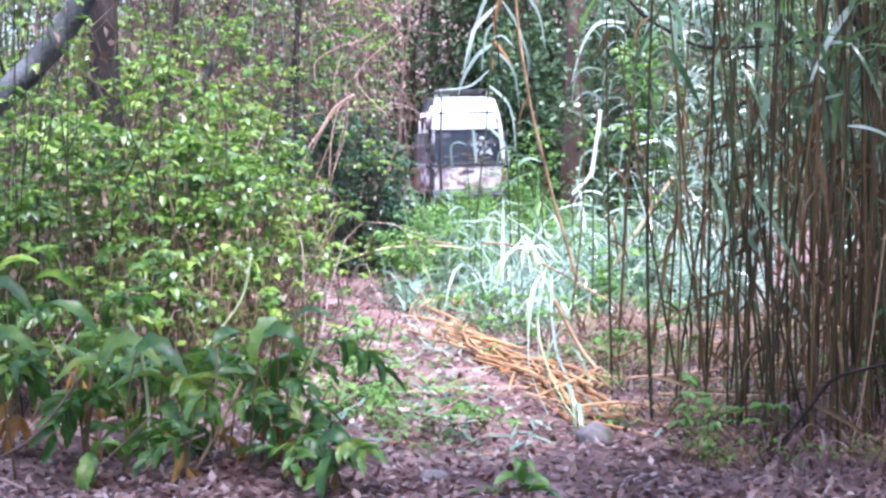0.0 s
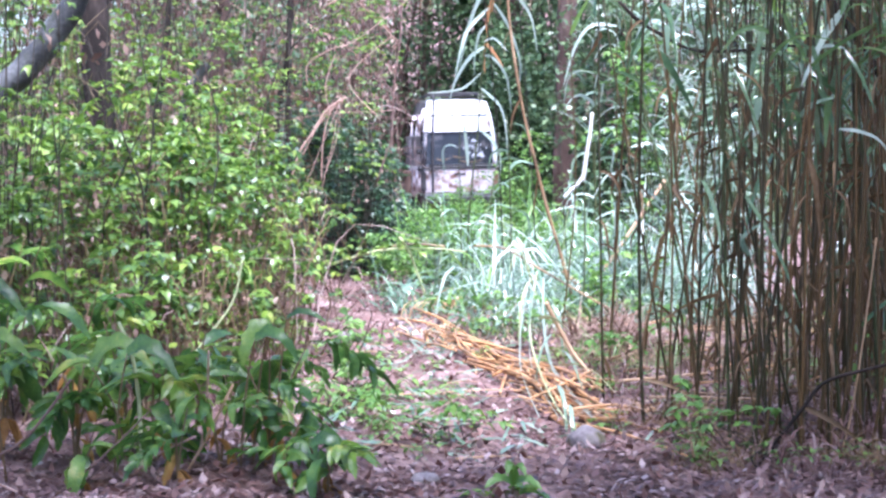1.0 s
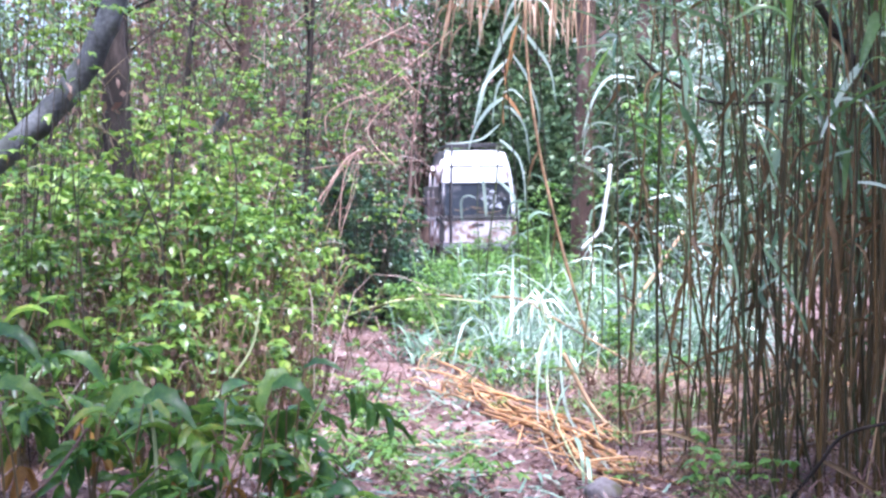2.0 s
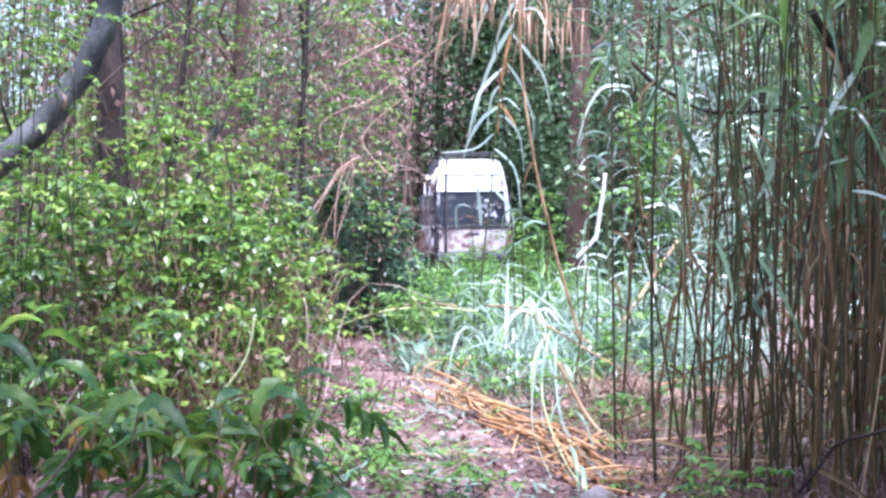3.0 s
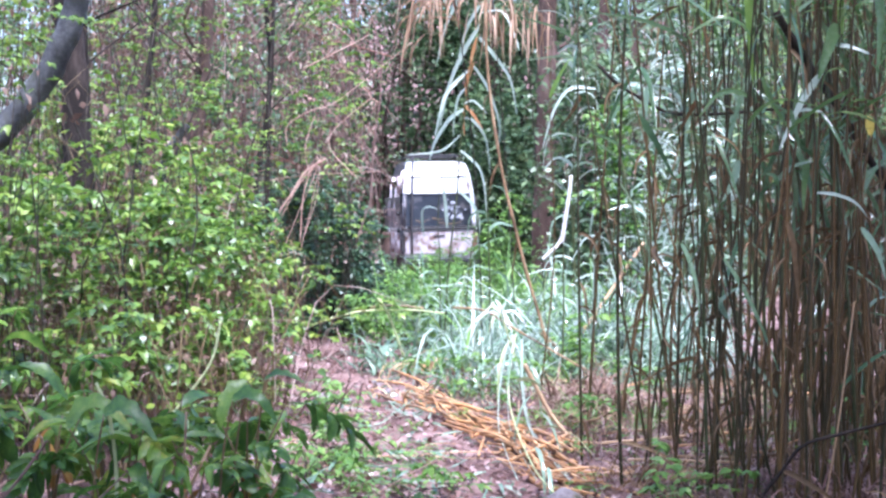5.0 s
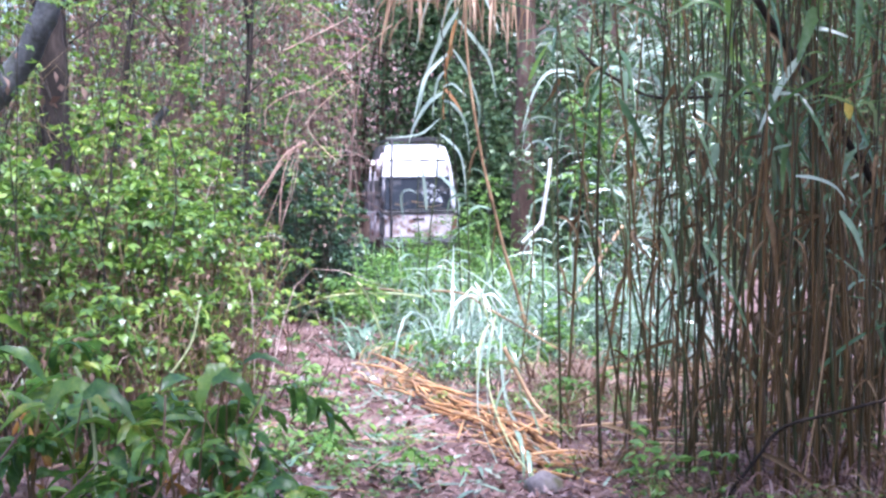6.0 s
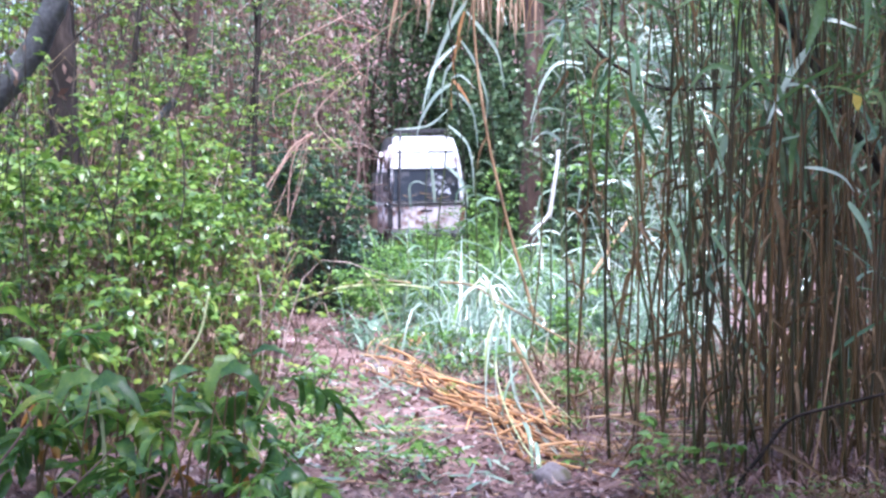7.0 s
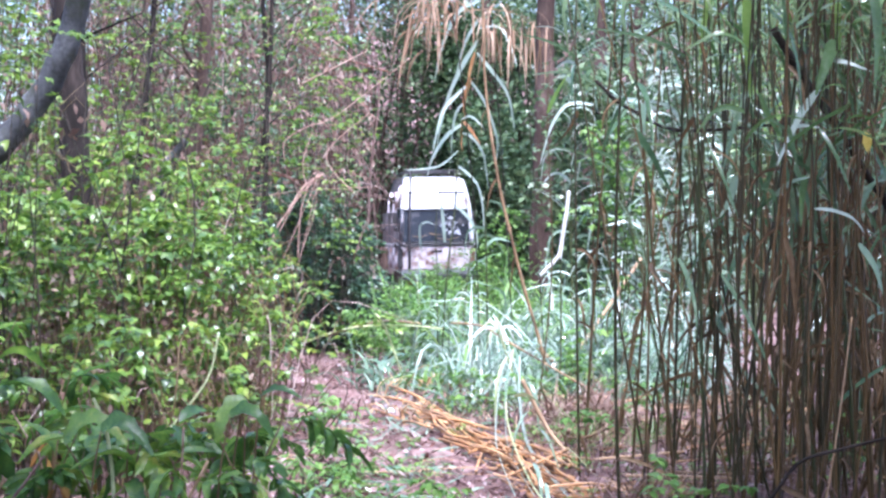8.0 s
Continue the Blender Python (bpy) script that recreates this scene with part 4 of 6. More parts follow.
        cane_along("fallen_cane", [(cx - d[0], cy - d[1], z), (cx, cy, z + 0.02), (cx + d[0], cy + d[1], z + rng.uniform(-0.02, 0.1))], rng.uniform(0.005, 0.011), M[("old_cane", "straw", "old_cane", "hay")[i % 4]],
                   "fallen dry cane lying under the standing reeds", "cane", "fallen canes")
    for i in range(16):
        cx, cy = rng.uniform(-0.9, 0.6), rng.uniform(9.4, 16)
        a, L = rng.uniform(-0.4, 0.4), rng.uniform(0.2, 0.6)
        d = np.array([math.cos(a), math.sin(a)]) * L / 2
        z = float(ground_z(cx, cy)) + 0.02
        cane_along("dead_stick", [(cx - d[0], cy - d[1], z), (cx, cy, z + 0.01), (cx + d[0], cy + d[1], z)], rng.uniform(0.003, 0.007), M["hay"], "short pale stick lying on the path", "stick", "path sticks")
    # brown dry brush
    for i in range(22):   # dark dead growth round the nearest canes' feet, added to deepen the canopy's shade
        x, y = rng.uniform(1.25, 2.7), rng.uniform(8.9, 11)
        tussock(x, y, 50, rng.uniform(0.10, 0.28), 0.22, rng, M["litter" if i % 2 else "sheath"], "low dead growth at the foot of the canes", "dry_brush", (0.006, 0.018), "brush")
    for i in range(44):
        y = rng.uniform(10.8, 17)
        x = rng.uniform(0.075, 0.20) * y
        tussock(x, y, 60, rng.uniform(0.14, 0.34), 0.3, rng, M[("litter", "hay", "sheath", "dry_leaf", "weed")[i % 5]], "low mat of dead brown stems", "dry_brush", (0.005, 0.013), "brush", bend=(0.0, 0.9), rise=(0.0, 1.1))
    for x, y, s in ((1.28, 14.6, 0.5), (1.18, 14.9, 0.42), (1.4, 14.4, 0.4), (1.55, 15.6, 0.3), (0.55, 16.8, 0.25), (2.2, 14, 0.35)):
        tussock(x, y, 220, s, 0.16, rng, M["dry_leaf"], "clump of dead brown brush", "dry_brush", (0.006, 0.02), "brush")
    t = thing("hanging_leaf", pose(2.27, 10.0, 2.02), "single yellow dead leaf caught on a cane", "leaf")
    part("blade", Pile().add(*blades([(0, 0, 0)], -1.2, -1.1, 0.12, 0.05, 0.3, 0.4, seg=6, prof="ovate", cols=3)), M["yellow"], t)
    # dry plume of dead reed leaves hanging above
    n = 85
    b = np.stack([rng.normal(0.18, 0.14, n), rng.normal(19, 0.25, n), rng.normal(3.75, 0.22, n)], -1)
    v, f = blades(b - np.array([0.2, 19, 3.7]), rng.uniform(0, 6.28, n), rng.uniform(-1.4, 0.4, n), rng.uniform(0.3, 0.75, n), rng.uniform(0.012, 0.035, n), rng.uniform(0.3, 1.6, n), rng.normal(0, 0.6, n), seg=5)
    t = thing("dead_reed_plume", pose(0.2, 19, 3.7), "hanging plume of dead tan reed leaves", "reed")
    part("dead_leaves", Pile().add(v, f), M["plume"], t, kind="stuff")
    part("culm", Pile().add(*tube(bent([(0.5, 0.9, -3.75), (0.4, 0.6, -1.8), (0.15, 0.1, 0.0), (-0.1, -0.1, 0.25)]), 0.007, 6)), M["sapling"], t)
    for dx in (0.55, 0.85):
        v, f = blades(rng.normal(0, 0.12, (30, 3)), rng.uniform(0, 6.28, 30), rng.uniform(-1.4, 0.2, 30), rng.uniform(0.3, 0.6, 30), 0.025, 1.0, 0, seg=4)
        t = thing("dead_reed_plume", pose(0.2 + dx, 19.5, 3.55), "hanging plume of dead tan reed leaves", "reed")
        part("dead_leaves", Pile().add(v, f), M["plume"], t, kind="stuff")
        part("culm", Pile().add(*tube(bent([(0.3, 0.4, -3.6), (0.15, 0.2, -1.5), (0, 0, 0.1)]), 0.006, 6)), M["sapling"], t)


# ---- brambles, shrubs and broad-leaved plants ----
def trifoliate(base, az, el, size, rng):
    """Compound leaves of three leaflets."""
    N = len(base)
    out = Pile()
    for k, (da, sc) in enumerate(((0, 1.15), (1.15, 0.9), (-1.15, 0.9))):
        a = az + da
        v, f = blades(base, a, el + rng.normal(0, 0.15, N), size * sc * 1.12, size * sc * 0.66, rng.uniform(0.1, 1.0, N), rng.normal(0, 0.35, N), seg=4, prof="pointed", cols=3 if k == 0 else 2, fold=0.2)
        out.add(v, f)
    return out


def bramble(x, y, rx, ry, h, n, rng, label, leaf="bramble", size=(0.05, 0.09), z0=0.0, stems=26, name="bramble_bush"):
    """A loose bush: arching stems from the base, leaves along them and in a ragged cloud round them."""
    gz = float(ground_z(x, y))
    t = thing(name, pose(x, y, gz), label, "bush", "brambles")
    bases, azs = [], []
    for i in range(stems):
        a, r = rng.uniform(0, 6.28), rng.uniform(0.3, 1.05)
        top = h * rng.uniform(0.6, 1.15)
        b = np.array([rng.normal(0, rx * 0.35), rng.normal(0, ry * 0.35), -0.02])
        end = np.array([b[0] + rx * r * math.cos(a), b[1] + ry * r * math.sin(a), z0 + top * rng.uniform(0.35, 1.0)])
        mid = np.array([(b[0] * 0.5 + end[0] * 0.5), (b[1] * 0.5 + end[1] * 0.5), z0 + top])
        path = bent([b, (b + mid) / 2 + rng.normal(0, 0.13, 3) * np.array([1, 1, 0.3]), mid, end], 12)
        part("stem", Pile().add(*tube(path, [0.006, 0.005, 0.002], 4) if name == "bramble_bush" else tube(path, [0.005, 0.003, 0.0015], 4)), M["stem" if name == "bramble_bush" else "sapling"], t)
        k = max(1, n // (3 * stems))
        bases.append(path[rng.integers(4, 12, k)] + rng.normal(0, 0.05, (k, 3)))
        azs.append(rng.uniform(0, 6.28, k))
    # leafy sprays: short flat shoots with leaves on both sides
    m = max(1, (n - n // 3) // 8)
    d = rng.normal(0, 1, (m, 3))
    d /= np.linalg.norm(d, axis=1)[:, None]
    d[:, 1] = -np.abs(d[:, 1]) * np.where(rng.random(m) < 0.75, 1, -1)
    rr = rng.random(m) ** 0.33
    hz = 1.3 * rng.random(m) ** 0.88
    wide = np.sqrt(np.clip(1.05 - (hz / 1.25) ** 2.2, 0.08, 1))
    c = np.stack([d[:, 0] * rx * rr * wide, d[:, 1] * ry * rr * wide, z0 + 0.06 + hz * h], -1)
    c[:, 2] += 0.12 * np.sin(c[:, 0] * 6 + x)
    sa, sl = rng.uniform(0, 6.28, m), rng.uniform(0.2, 0.42, m)
    for q in range(8):
        u = q / 7
        o = np.stack([np.cos(sa) * sl * u, np.sin(sa) * sl * u, 0.08 * u - 0.14 * u * u + 0 * sa], -1)
        bases.append(c + o + rng.normal(0, 0.015, (m, 3)))
        azs.append(sa + (1.0 if q % 2 else -1.0) + rng.normal(0, 0.3, m))
    az = np.concatenate(azs)
    b = np.concatenate(bases)
    b[:, 2] = np.maximum(b[:, 2], 0.03)
    N = len(b)
    lp = trifoliate(b, az, rng.normal(0.05, 0.28, N), rng.uniform(*size, N), rng)
    part("foliage", lp, M[leaf], t, kind="stuff")
    if name == "bramble_bush":
        dead = Pile()   # last year's canes, thin and brown, under the leaves
        for i in range(stems):
            p0 = np.array([rng.normal(0, rx * 0.6), rng.normal(-0.2 * ry, ry * 0.5), 0.0])
            p1 = p0 + np.array([rng.normal(0, 0.25), rng.normal(0, 0.2), h * rng.uniform(0.3, 0.8)])
            p2 = p1 + np.array([rng.normal(0, 0.35), rng.normal(0, 0.2), rng.normal(-0.1, 0.2)])
            dead.add(*tube(bent([p0, p1, p2], 8), [rng.uniform(0.003, 0.006), 0.002], 4))
        part("dead_growth", dead, M["twig"], t, "brown dead canes under the leaves", kind="stuff")
    if leaf == "bramble":
        k = N // 2
        c = b[rng.integers(0, N, k)] * np.array([0.9, 0.9, 0.8]) + rng.normal(0, 0.06, (k, 3))
        v, f = blades(c, rng.uniform(0, 6.28, k), rng.normal(-0.5, 0.5, k), rng.uniform(0.04, 0.09, k), rng.uniform(0.02, 0.05, k), rng.uniform(0, 1.4, k), rng.normal(0, 0.6, k), seg=2, prof="ovate")
        part("dead_leaves", Pile().add(v, f), M["dry_leaf"], t, "brown dead leaves caught among the stems", kind="stuff")
    return t


def build_brambles():
    rng = np.random.default_rng(71)
    lab = "tangled green bramble bush with small three-part leaves"
    #           x     y    rx   ry   h    n    leaves
    for x, y, rx, ry, h, n in ((-2.35, 13.0, 0.85, 0.8, 1.35, 900), (-1.55, 13.6, 0.75, 0.7, 1.25, 760), (-3.1, 14.5, 0.9, 0.8, 1.5, 900), (-1.38, 15.2, 0.55, 0.7, 1.25, 650),
                               (-2.2, 15.6, 0.9, 0.8, 1.7, 1000), (-1.85, 17.0, 0.75, 0.8, 1.6, 800), (-3.3, 18.2, 1.1, 0.9, 2.2, 1000), (-2.2, 19.5, 1.0, 0.9, 2.1, 800),
                               (-2.5, 11.6, 0.6, 0.6, 0.95, 480), (-1.6, 11.8, 0.6, 0.6, 0.85, 250), (-1.4, 13.0, 0.4, 0.5, 0.8, 220)):
        bramble(x, y, rx, ry, h, n, rng, lab)
    for x, y, rx, ry, h, n in ((-1.65, 20.5, 0.5, 0.6, 1.35, 500), (-1.35, 23.8, 0.45, 0.6, 1.55, 900), (-0.85, 25.0, 0.4, 0.6, 1.2, 900), (-0.5, 27.0, 0.35, 0.6, 0.7, 500), (-1.75, 25.5, 0.6, 0.7, 1.7, 800), (-1.25, 28.5, 0.6, 0.7, 1.6, 900), (-2.6, 28.5, 1.1, 1.0, 2.4, 900), (-0.85, 26.2, 0.4, 0.5, 1.35, 1300), (-1.25, 25.6, 0.5, 0.5, 1.6, 1300), (-0.95, 34.0, 0.45, 0.5, 0.6, 400)):
        bramble(x, y, rx, ry, h, n, rng, "dark green ivy-covered shrub in shade", "ivy", (0.05, 0.085), name="ivy_shrub")
    for x, y, rx, h, n in ((0.25, 40.2, 0.3, 0.42, 160), (0.8, 40.0, 0.4, 0.45, 180), (-0.45, 40.8, 0.25, 0.35, 120)):
        bramble(x, y, rx, 0.3, h, n, rng, "dark ivy creeping round the van", "ivy", (0.05, 0.08), stems=6, name="ivy_shrub")
    # bright green herbs along the far edge of the path and before the van
    for x, y, rx, h, n in ((-0.5, 21.5, 0.35, 0.5, 260), (-0.15, 22.5, 0.45, 0.6, 300), (0.35, 24.5, 0.6, 0.66, 380), (1.0, 26, 0.7, 0.9, 420), (0.2, 29, 0.8, 0.66, 420), (1.4, 30, 0.9, 1.3, 520),
                           (0.75, 36, 0.8, 0.45, 320), (0.5, 39, 0.6, 0.5, 260), (1.6, 38.5, 0.4, 0.9, 300), (1.9, 18.5, 0.5, 0.45, 320), (1.5, 17.5, 0.4, 0.35, 220), (0.35, 40.8, 0.25, 0.75, 50), (0.0, 40.6, 0.25, 0.5, 60), (0.95, 40.9, 0.3, 0.6, 60), (1.32, 10.2, 0.10, 0.18, 36), (2.6, 11.4, 0.16, 0.28, 60), (1.62, 9.6, 0.10, 0.12, 26),
                           (-0.52, 12.6, 0.22, 0.22, 70), (-0.38, 11.6, 0.18, 0.16, 50), (-0.62, 11.2, 0.16, 0.18, 50), (-0.62, 14.2, 0.2, 0.25, 60), (0.05, 10.6, 0.14, 0.10, 36), (1.2, 13.2, 0.2, 0.14, 40), (1.75, 14.5, 0.25, 0.2, 60), (0.75, 15.4, 0.3, 0.25, 80), (0.35, 16.0, 0.25, 0.22, 60)):
        bramble(x, y, rx, 0.4, h, n, rng, "low bright green weeds", "weed", (0.04, 0.07), stems=8, name="weed_clump")
    bramble(1.82, 18.2, 0.32, 0.3, 0.75, 260, rng, "leafy green shrub among the reeds", "weed", (0.05, 0.09), z0=1.4, stems=7, name="weed_clump")
    for x, y, rx, h, n in ((-2.45, 11.3, 0.35, 2.5, 130), (-2.15, 11.5, 0.3, 2.3, 70), (-3.2, 15.0, 0.7, 3.2, 300), (-2.9, 13.6, 0.5, 2.7, 160)):
        bramble(x, y, rx, 0.2, h, n, rng, "climbing bramble shoots with fresh yellow-green leaves", "bramble", (0.045, 0.075), z0=0.2, stems=6, name="climbing_bramble")
    # trailing shoots with fresh leaves in front of the dry tangle
    for x, y, h in ((-1.1, 23.0, 3.2), (-1.0, 24.0, 2.9), (-1.9, 22.0, 3.2), (-2.4, 23.0, 3.6), (-1.5, 24.5, 3.9), (-3.2, 21.5, 3.6), (-1.15, 25.5, 3.8), (-4.2, 22, 4.6), (-3.8, 24, 4.9), (-4.7, 20.5, 4.0), (-2.9, 25, 4.6), (-3.4, 27, 5.0)):
        bramble(x, y, 0.6, 0.4, h, 330 if x < -2.7 else 220, rng, "climbing bramble shoots with fresh yellow-green leaves", "bramble", (0.05, 0.08), z0=0.3, stems=7, name="climbing_bramble")


BROAD, WILT = [], []


def broad_stock():
    rng = np.random.default_rng(81)
    for i in range(8):
        L = rng.uniform(0.22, 0.40)
        p = Pile().add(*blades([(0, 0, 0)], 0, rng.uniform(0.3, 0.9), L, L * rng.uniform(0.2, 0.33), rng.uniform(0.3, 1.5), rng.uniform(-0.5, 0.5), seg=13, prof="lance", cols=3, fold=0.35, sway=rng.uniform(-0.3, 0.3)))
        if i % 3 == 1:   # feathered leaf: leaflets in pairs along an arching stalk
            p, k = Pile(), 7
            s = np.linspace(0.25, 1, k)
            px = np.stack([0.30 * s, 0 * s, 0.12 * s - 0.17 * s * s], -1)
            for side in (-1, 1):
                p.add(*blades(px, side * rng.uniform(0.6, 1.1, k) * (s < 0.99), rng.normal(0.0, 0.25, k), rng.uniform(0.12, 0.20, k), rng.uniform(0.045, 0.065, k), rng.uniform(0.4, 1.2, k), rng.normal(0, 0.3, k), seg=7, prof="lance", cols=3, fold=0.3))
            p.add(*tube(np.concatenate([[(0, 0, 0)], px]), 0.003, 4))
        BROAD.append(p.mesh("leaf", M["broad"]))
    for i in range(4):
        L = rng.uniform(0.14, 0.24)
        p = Pile().add(*blades([(0, 0, 0)], 0, rng.uniform(-0.8, 0.0), L, L * 0.25, rng.uniform(0.8, 1.6), rng.uniform(-0.8, 0.8), seg=7, prof="lance", cols=3, fold=0.7))
        WILT.append(p.mesh("wilted_leaf", M["wilted"]))


def broad_plant(x, y, h, n_stem, n_leaf, rng, scale=1.0, wilt=0.33):
    t = thing("broadleaf_plant", pose(x, y, float(ground_z(x, y)) - 0.02), "leafy dark green plant with long drooping lance-shaped leaves", "plant", "broad-leaved plants")
    for s in range(n_stem):
        a = rng.uniform(0, 6.28)
        r = rng.uniform(0.05, 0.28) * h / 0.6
        path = bent([(0, 0, 0), (r * 0.3 * math.cos(a), r * 0.3 * math.sin(a), h * 0.5), (r * math.cos(a), r * math.sin(a), h * rng.uniform(0.85, 1.05))], 12)
        part("stem", Pile().add(*tube(path, [0.008, 0.006, 0.003], 6)), M["stem"], t)
        n_leaf_here = max(4, int(n_leaf * rng.uniform(0.5, 0.85)))
        for k in range(n_leaf_here):
            u = 0.3 + 0.7 * (k + rng.random() * 0.6) / n_leaf_here
            b = path[min(int(u * 11), 11)]
            dead = u < 0.55 and rng.random() < wilt * 2
            stock = WILT if dead else BROAD
            part("wilted_leaf" if dead else "leaf", stock[rng.integers(len(stock))], None, t, "orange-brown wilted leaf" if dead else "",
                 m=pose(*b, rng.normal(0, 18), rng.normal(8, 20), k * 137.5 + rng.normal(0, 25)) @ Matrix.Diagonal((*[scale * rng.uniform(0.7, 1.15)] * 3, 1)))
    return t


def build_broad_plants():
    rng = np.random.default_rng(83)
    for x, y, h, ns, nl, sc in ((-2.15, 9.9, 0.85, 3, 9, 1.0), (-1.75, 9.7, 0.62, 3, 8, 1.0), (-1.35, 9.5, 0.60, 3, 9, 1.05), (-1.0, 9.3, 0.45, 2, 8, 0.9), (-0.78, 9.4, 0.62, 3, 8, 0.95),
                                (-1.95, 10.8, 0.80, 3, 9, 1.0), (-0.8, 10.2, 0.5, 2, 8, 0.85), (-1.25, 10.4, 0.62, 2, 8, 0.95), (-2.35, 9.2, 0.40, 2, 7, 0.8), (-1.6, 9.0, 0.28, 2, 6, 0.8),
                                (-0.47, 8.75, 0.26, 2, 9, 0.75), (-2.5, 11.0, 1.05, 3, 8, 1.0), (-1.55, 10.1, 0.7, 3, 8, 0.9), (-1.15, 8.9, 0.35, 2, 8, 0.85), (-0.7, 9.0, 0.3, 2, 7, 0.8), (0.36, 8.6, 0.06, 1, 6, 0.9)):
        broad_plant(x, y, h, ns, nl, rng, sc)


def big_leaf(x, y, pts, w, mat, label, face):
    """A single large leaf on its own stalk from the ground."""
    t = thing("broadleaf_plant", pose(x, y, float(ground_z(x, y))), label, "plant", "broad-leaved plants")
    o = np.array([x, y, float(ground_z(x, y))])
    q = [np.array(p) - o for p in pts]
    q = [q[0] + (p - q[0]) * 0.68 for p in q]
    part("stem", Pile().add(*tube(bent([(0, 0, -0.02), q[0] * np.array([0.4, 0.4, 0.6]), q[0]], 8), [0.007, 0.004], 6)), M["stem"], t)
    me = Pile().add(*ribbon(q, w * 0.95, face=face, fold=0.4, n=22, stem=0.2, wave=0.16)).mesh("leaf", M[mat])
    part("leaf", me, None, t)
    return t


def build_big_leaves():
    lab = "large drooping green leaf on a bare stalk"
    big_leaf(-0.75, 9.4, [(-0.69, 9.3, 0.735), (-0.60, 9.28, 0.775), (-0.51, 9.26, 0.765), (-0.42, 9.25, 0.72)], 0.085, "broad", lab, (0.1, -0.5, 1.0))
    big_leaf(-1.45, 9.5, [(-1.62, 9.4, 0.50), (-1.50, 9.35, 0.63), (-1.36, 9.3, 0.66), (-1.17, 9.25, 0.50)], 0.17, "broad", lab, (0.1, -0.8, 1.0))
    big_leaf(-1.5, 9.3, [(-1.42, 9.2, 0.58), (-1.30, 9.15, 0.64), (-1.18, 9.1, 0.58), (-1.05, 9.05, 0.42)], 0.13, "broad", lab, (0.2, -0.9, 0.8))
    big_leaf(-0.85, 9.3, [(-0.76, 9.2, 0.73), (-0.84, 9.15, 0.68), (-0.91, 9.1, 0.56), (-0.93, 9.1, 0.44)], 0.13, "broad", lab, (-0.4, -1.0, 0.6))
    big_leaf(-0.9, 9.2, [(-0.82, 9.1, 0.66), (-0.72, 9.05, 0.70), (-0.62, 9.0, 0.66), (-0.52, 9.0, 0.52)], 0.11, "broad", lab, (0.3, -0.9, 0.8))
    big_leaf(-2.1, 9.4, [(-2.15, 9.2, 0.86), (-2.02, 9.15, 0.92), (-1.88, 9.1, 0.88), (-1.74, 9.05, 0.72)], 0.13, "broad", lab, (0.2, -0.8, 1.0))
    big_leaf(-2.0, 9.3, [(-2.1, 9.1, 0.62), (-1.98, 9.05, 0.70), (-1.85, 9.0, 0.68), (-1.70, 9.0, 0.55)], 0.13, "broad", lab, (0.2, -0.8, 1.0))
    big_leaf(-0.5, 8.8, [(-0.55, 8.75, 0.22), (-0.45, 8.7, 0.27), (-0.36, 8.68, 0.22), (-0.26, 8.65, 0.08)], 0.09, "broad", lab, (0.2, -0.9, 0.8))
    for x1, z1, w in ((0.16, 0.07, 0.08), (0.52, 0.06, 0.08), (0.30, 0.16, 0.07), (0.42, 0.15, 0.06)):
        big_leaf(0.34, 8.6, [(0.34, 8.6, 0.07), (0.34 + (x1 - 0.34) * 0.5, 8.55, z1 + 0.05), (x1, 8.5, z1)], w, "weed", "low bright green leaf on the litter", (0.1, -0.6, 1.0))


def build_twigs():
    """Dry sticks caught among the broad-leaved plants."""
    rng = np.random.default_rng(87)
    for i in range(30):
        x, y = rng.uniform(-2.4, -0.3), rng.uniform(8.7, 10.6)
        a, L, e = rng.uniform(0, 6.28), rng.uniform(0.25, 0.7), rng.uniform(0.1, 1.1)
        b = np.array([x, y, float(ground_z(x, y)) + 0.005])
        d = np.array([math.cos(a) * math.cos(e), math.sin(a) * math.cos(e), math.sin(e)]) * L
        cane_along("dead_stick", [b, b + d * 0.5 + rng.normal(0, 0.015, 3), b + d], rng.uniform(0.0025, 0.006), M["pale_twig" if i % 3 else "twig"], "dry stick among the broad leaves", "stick", "dry sticks")


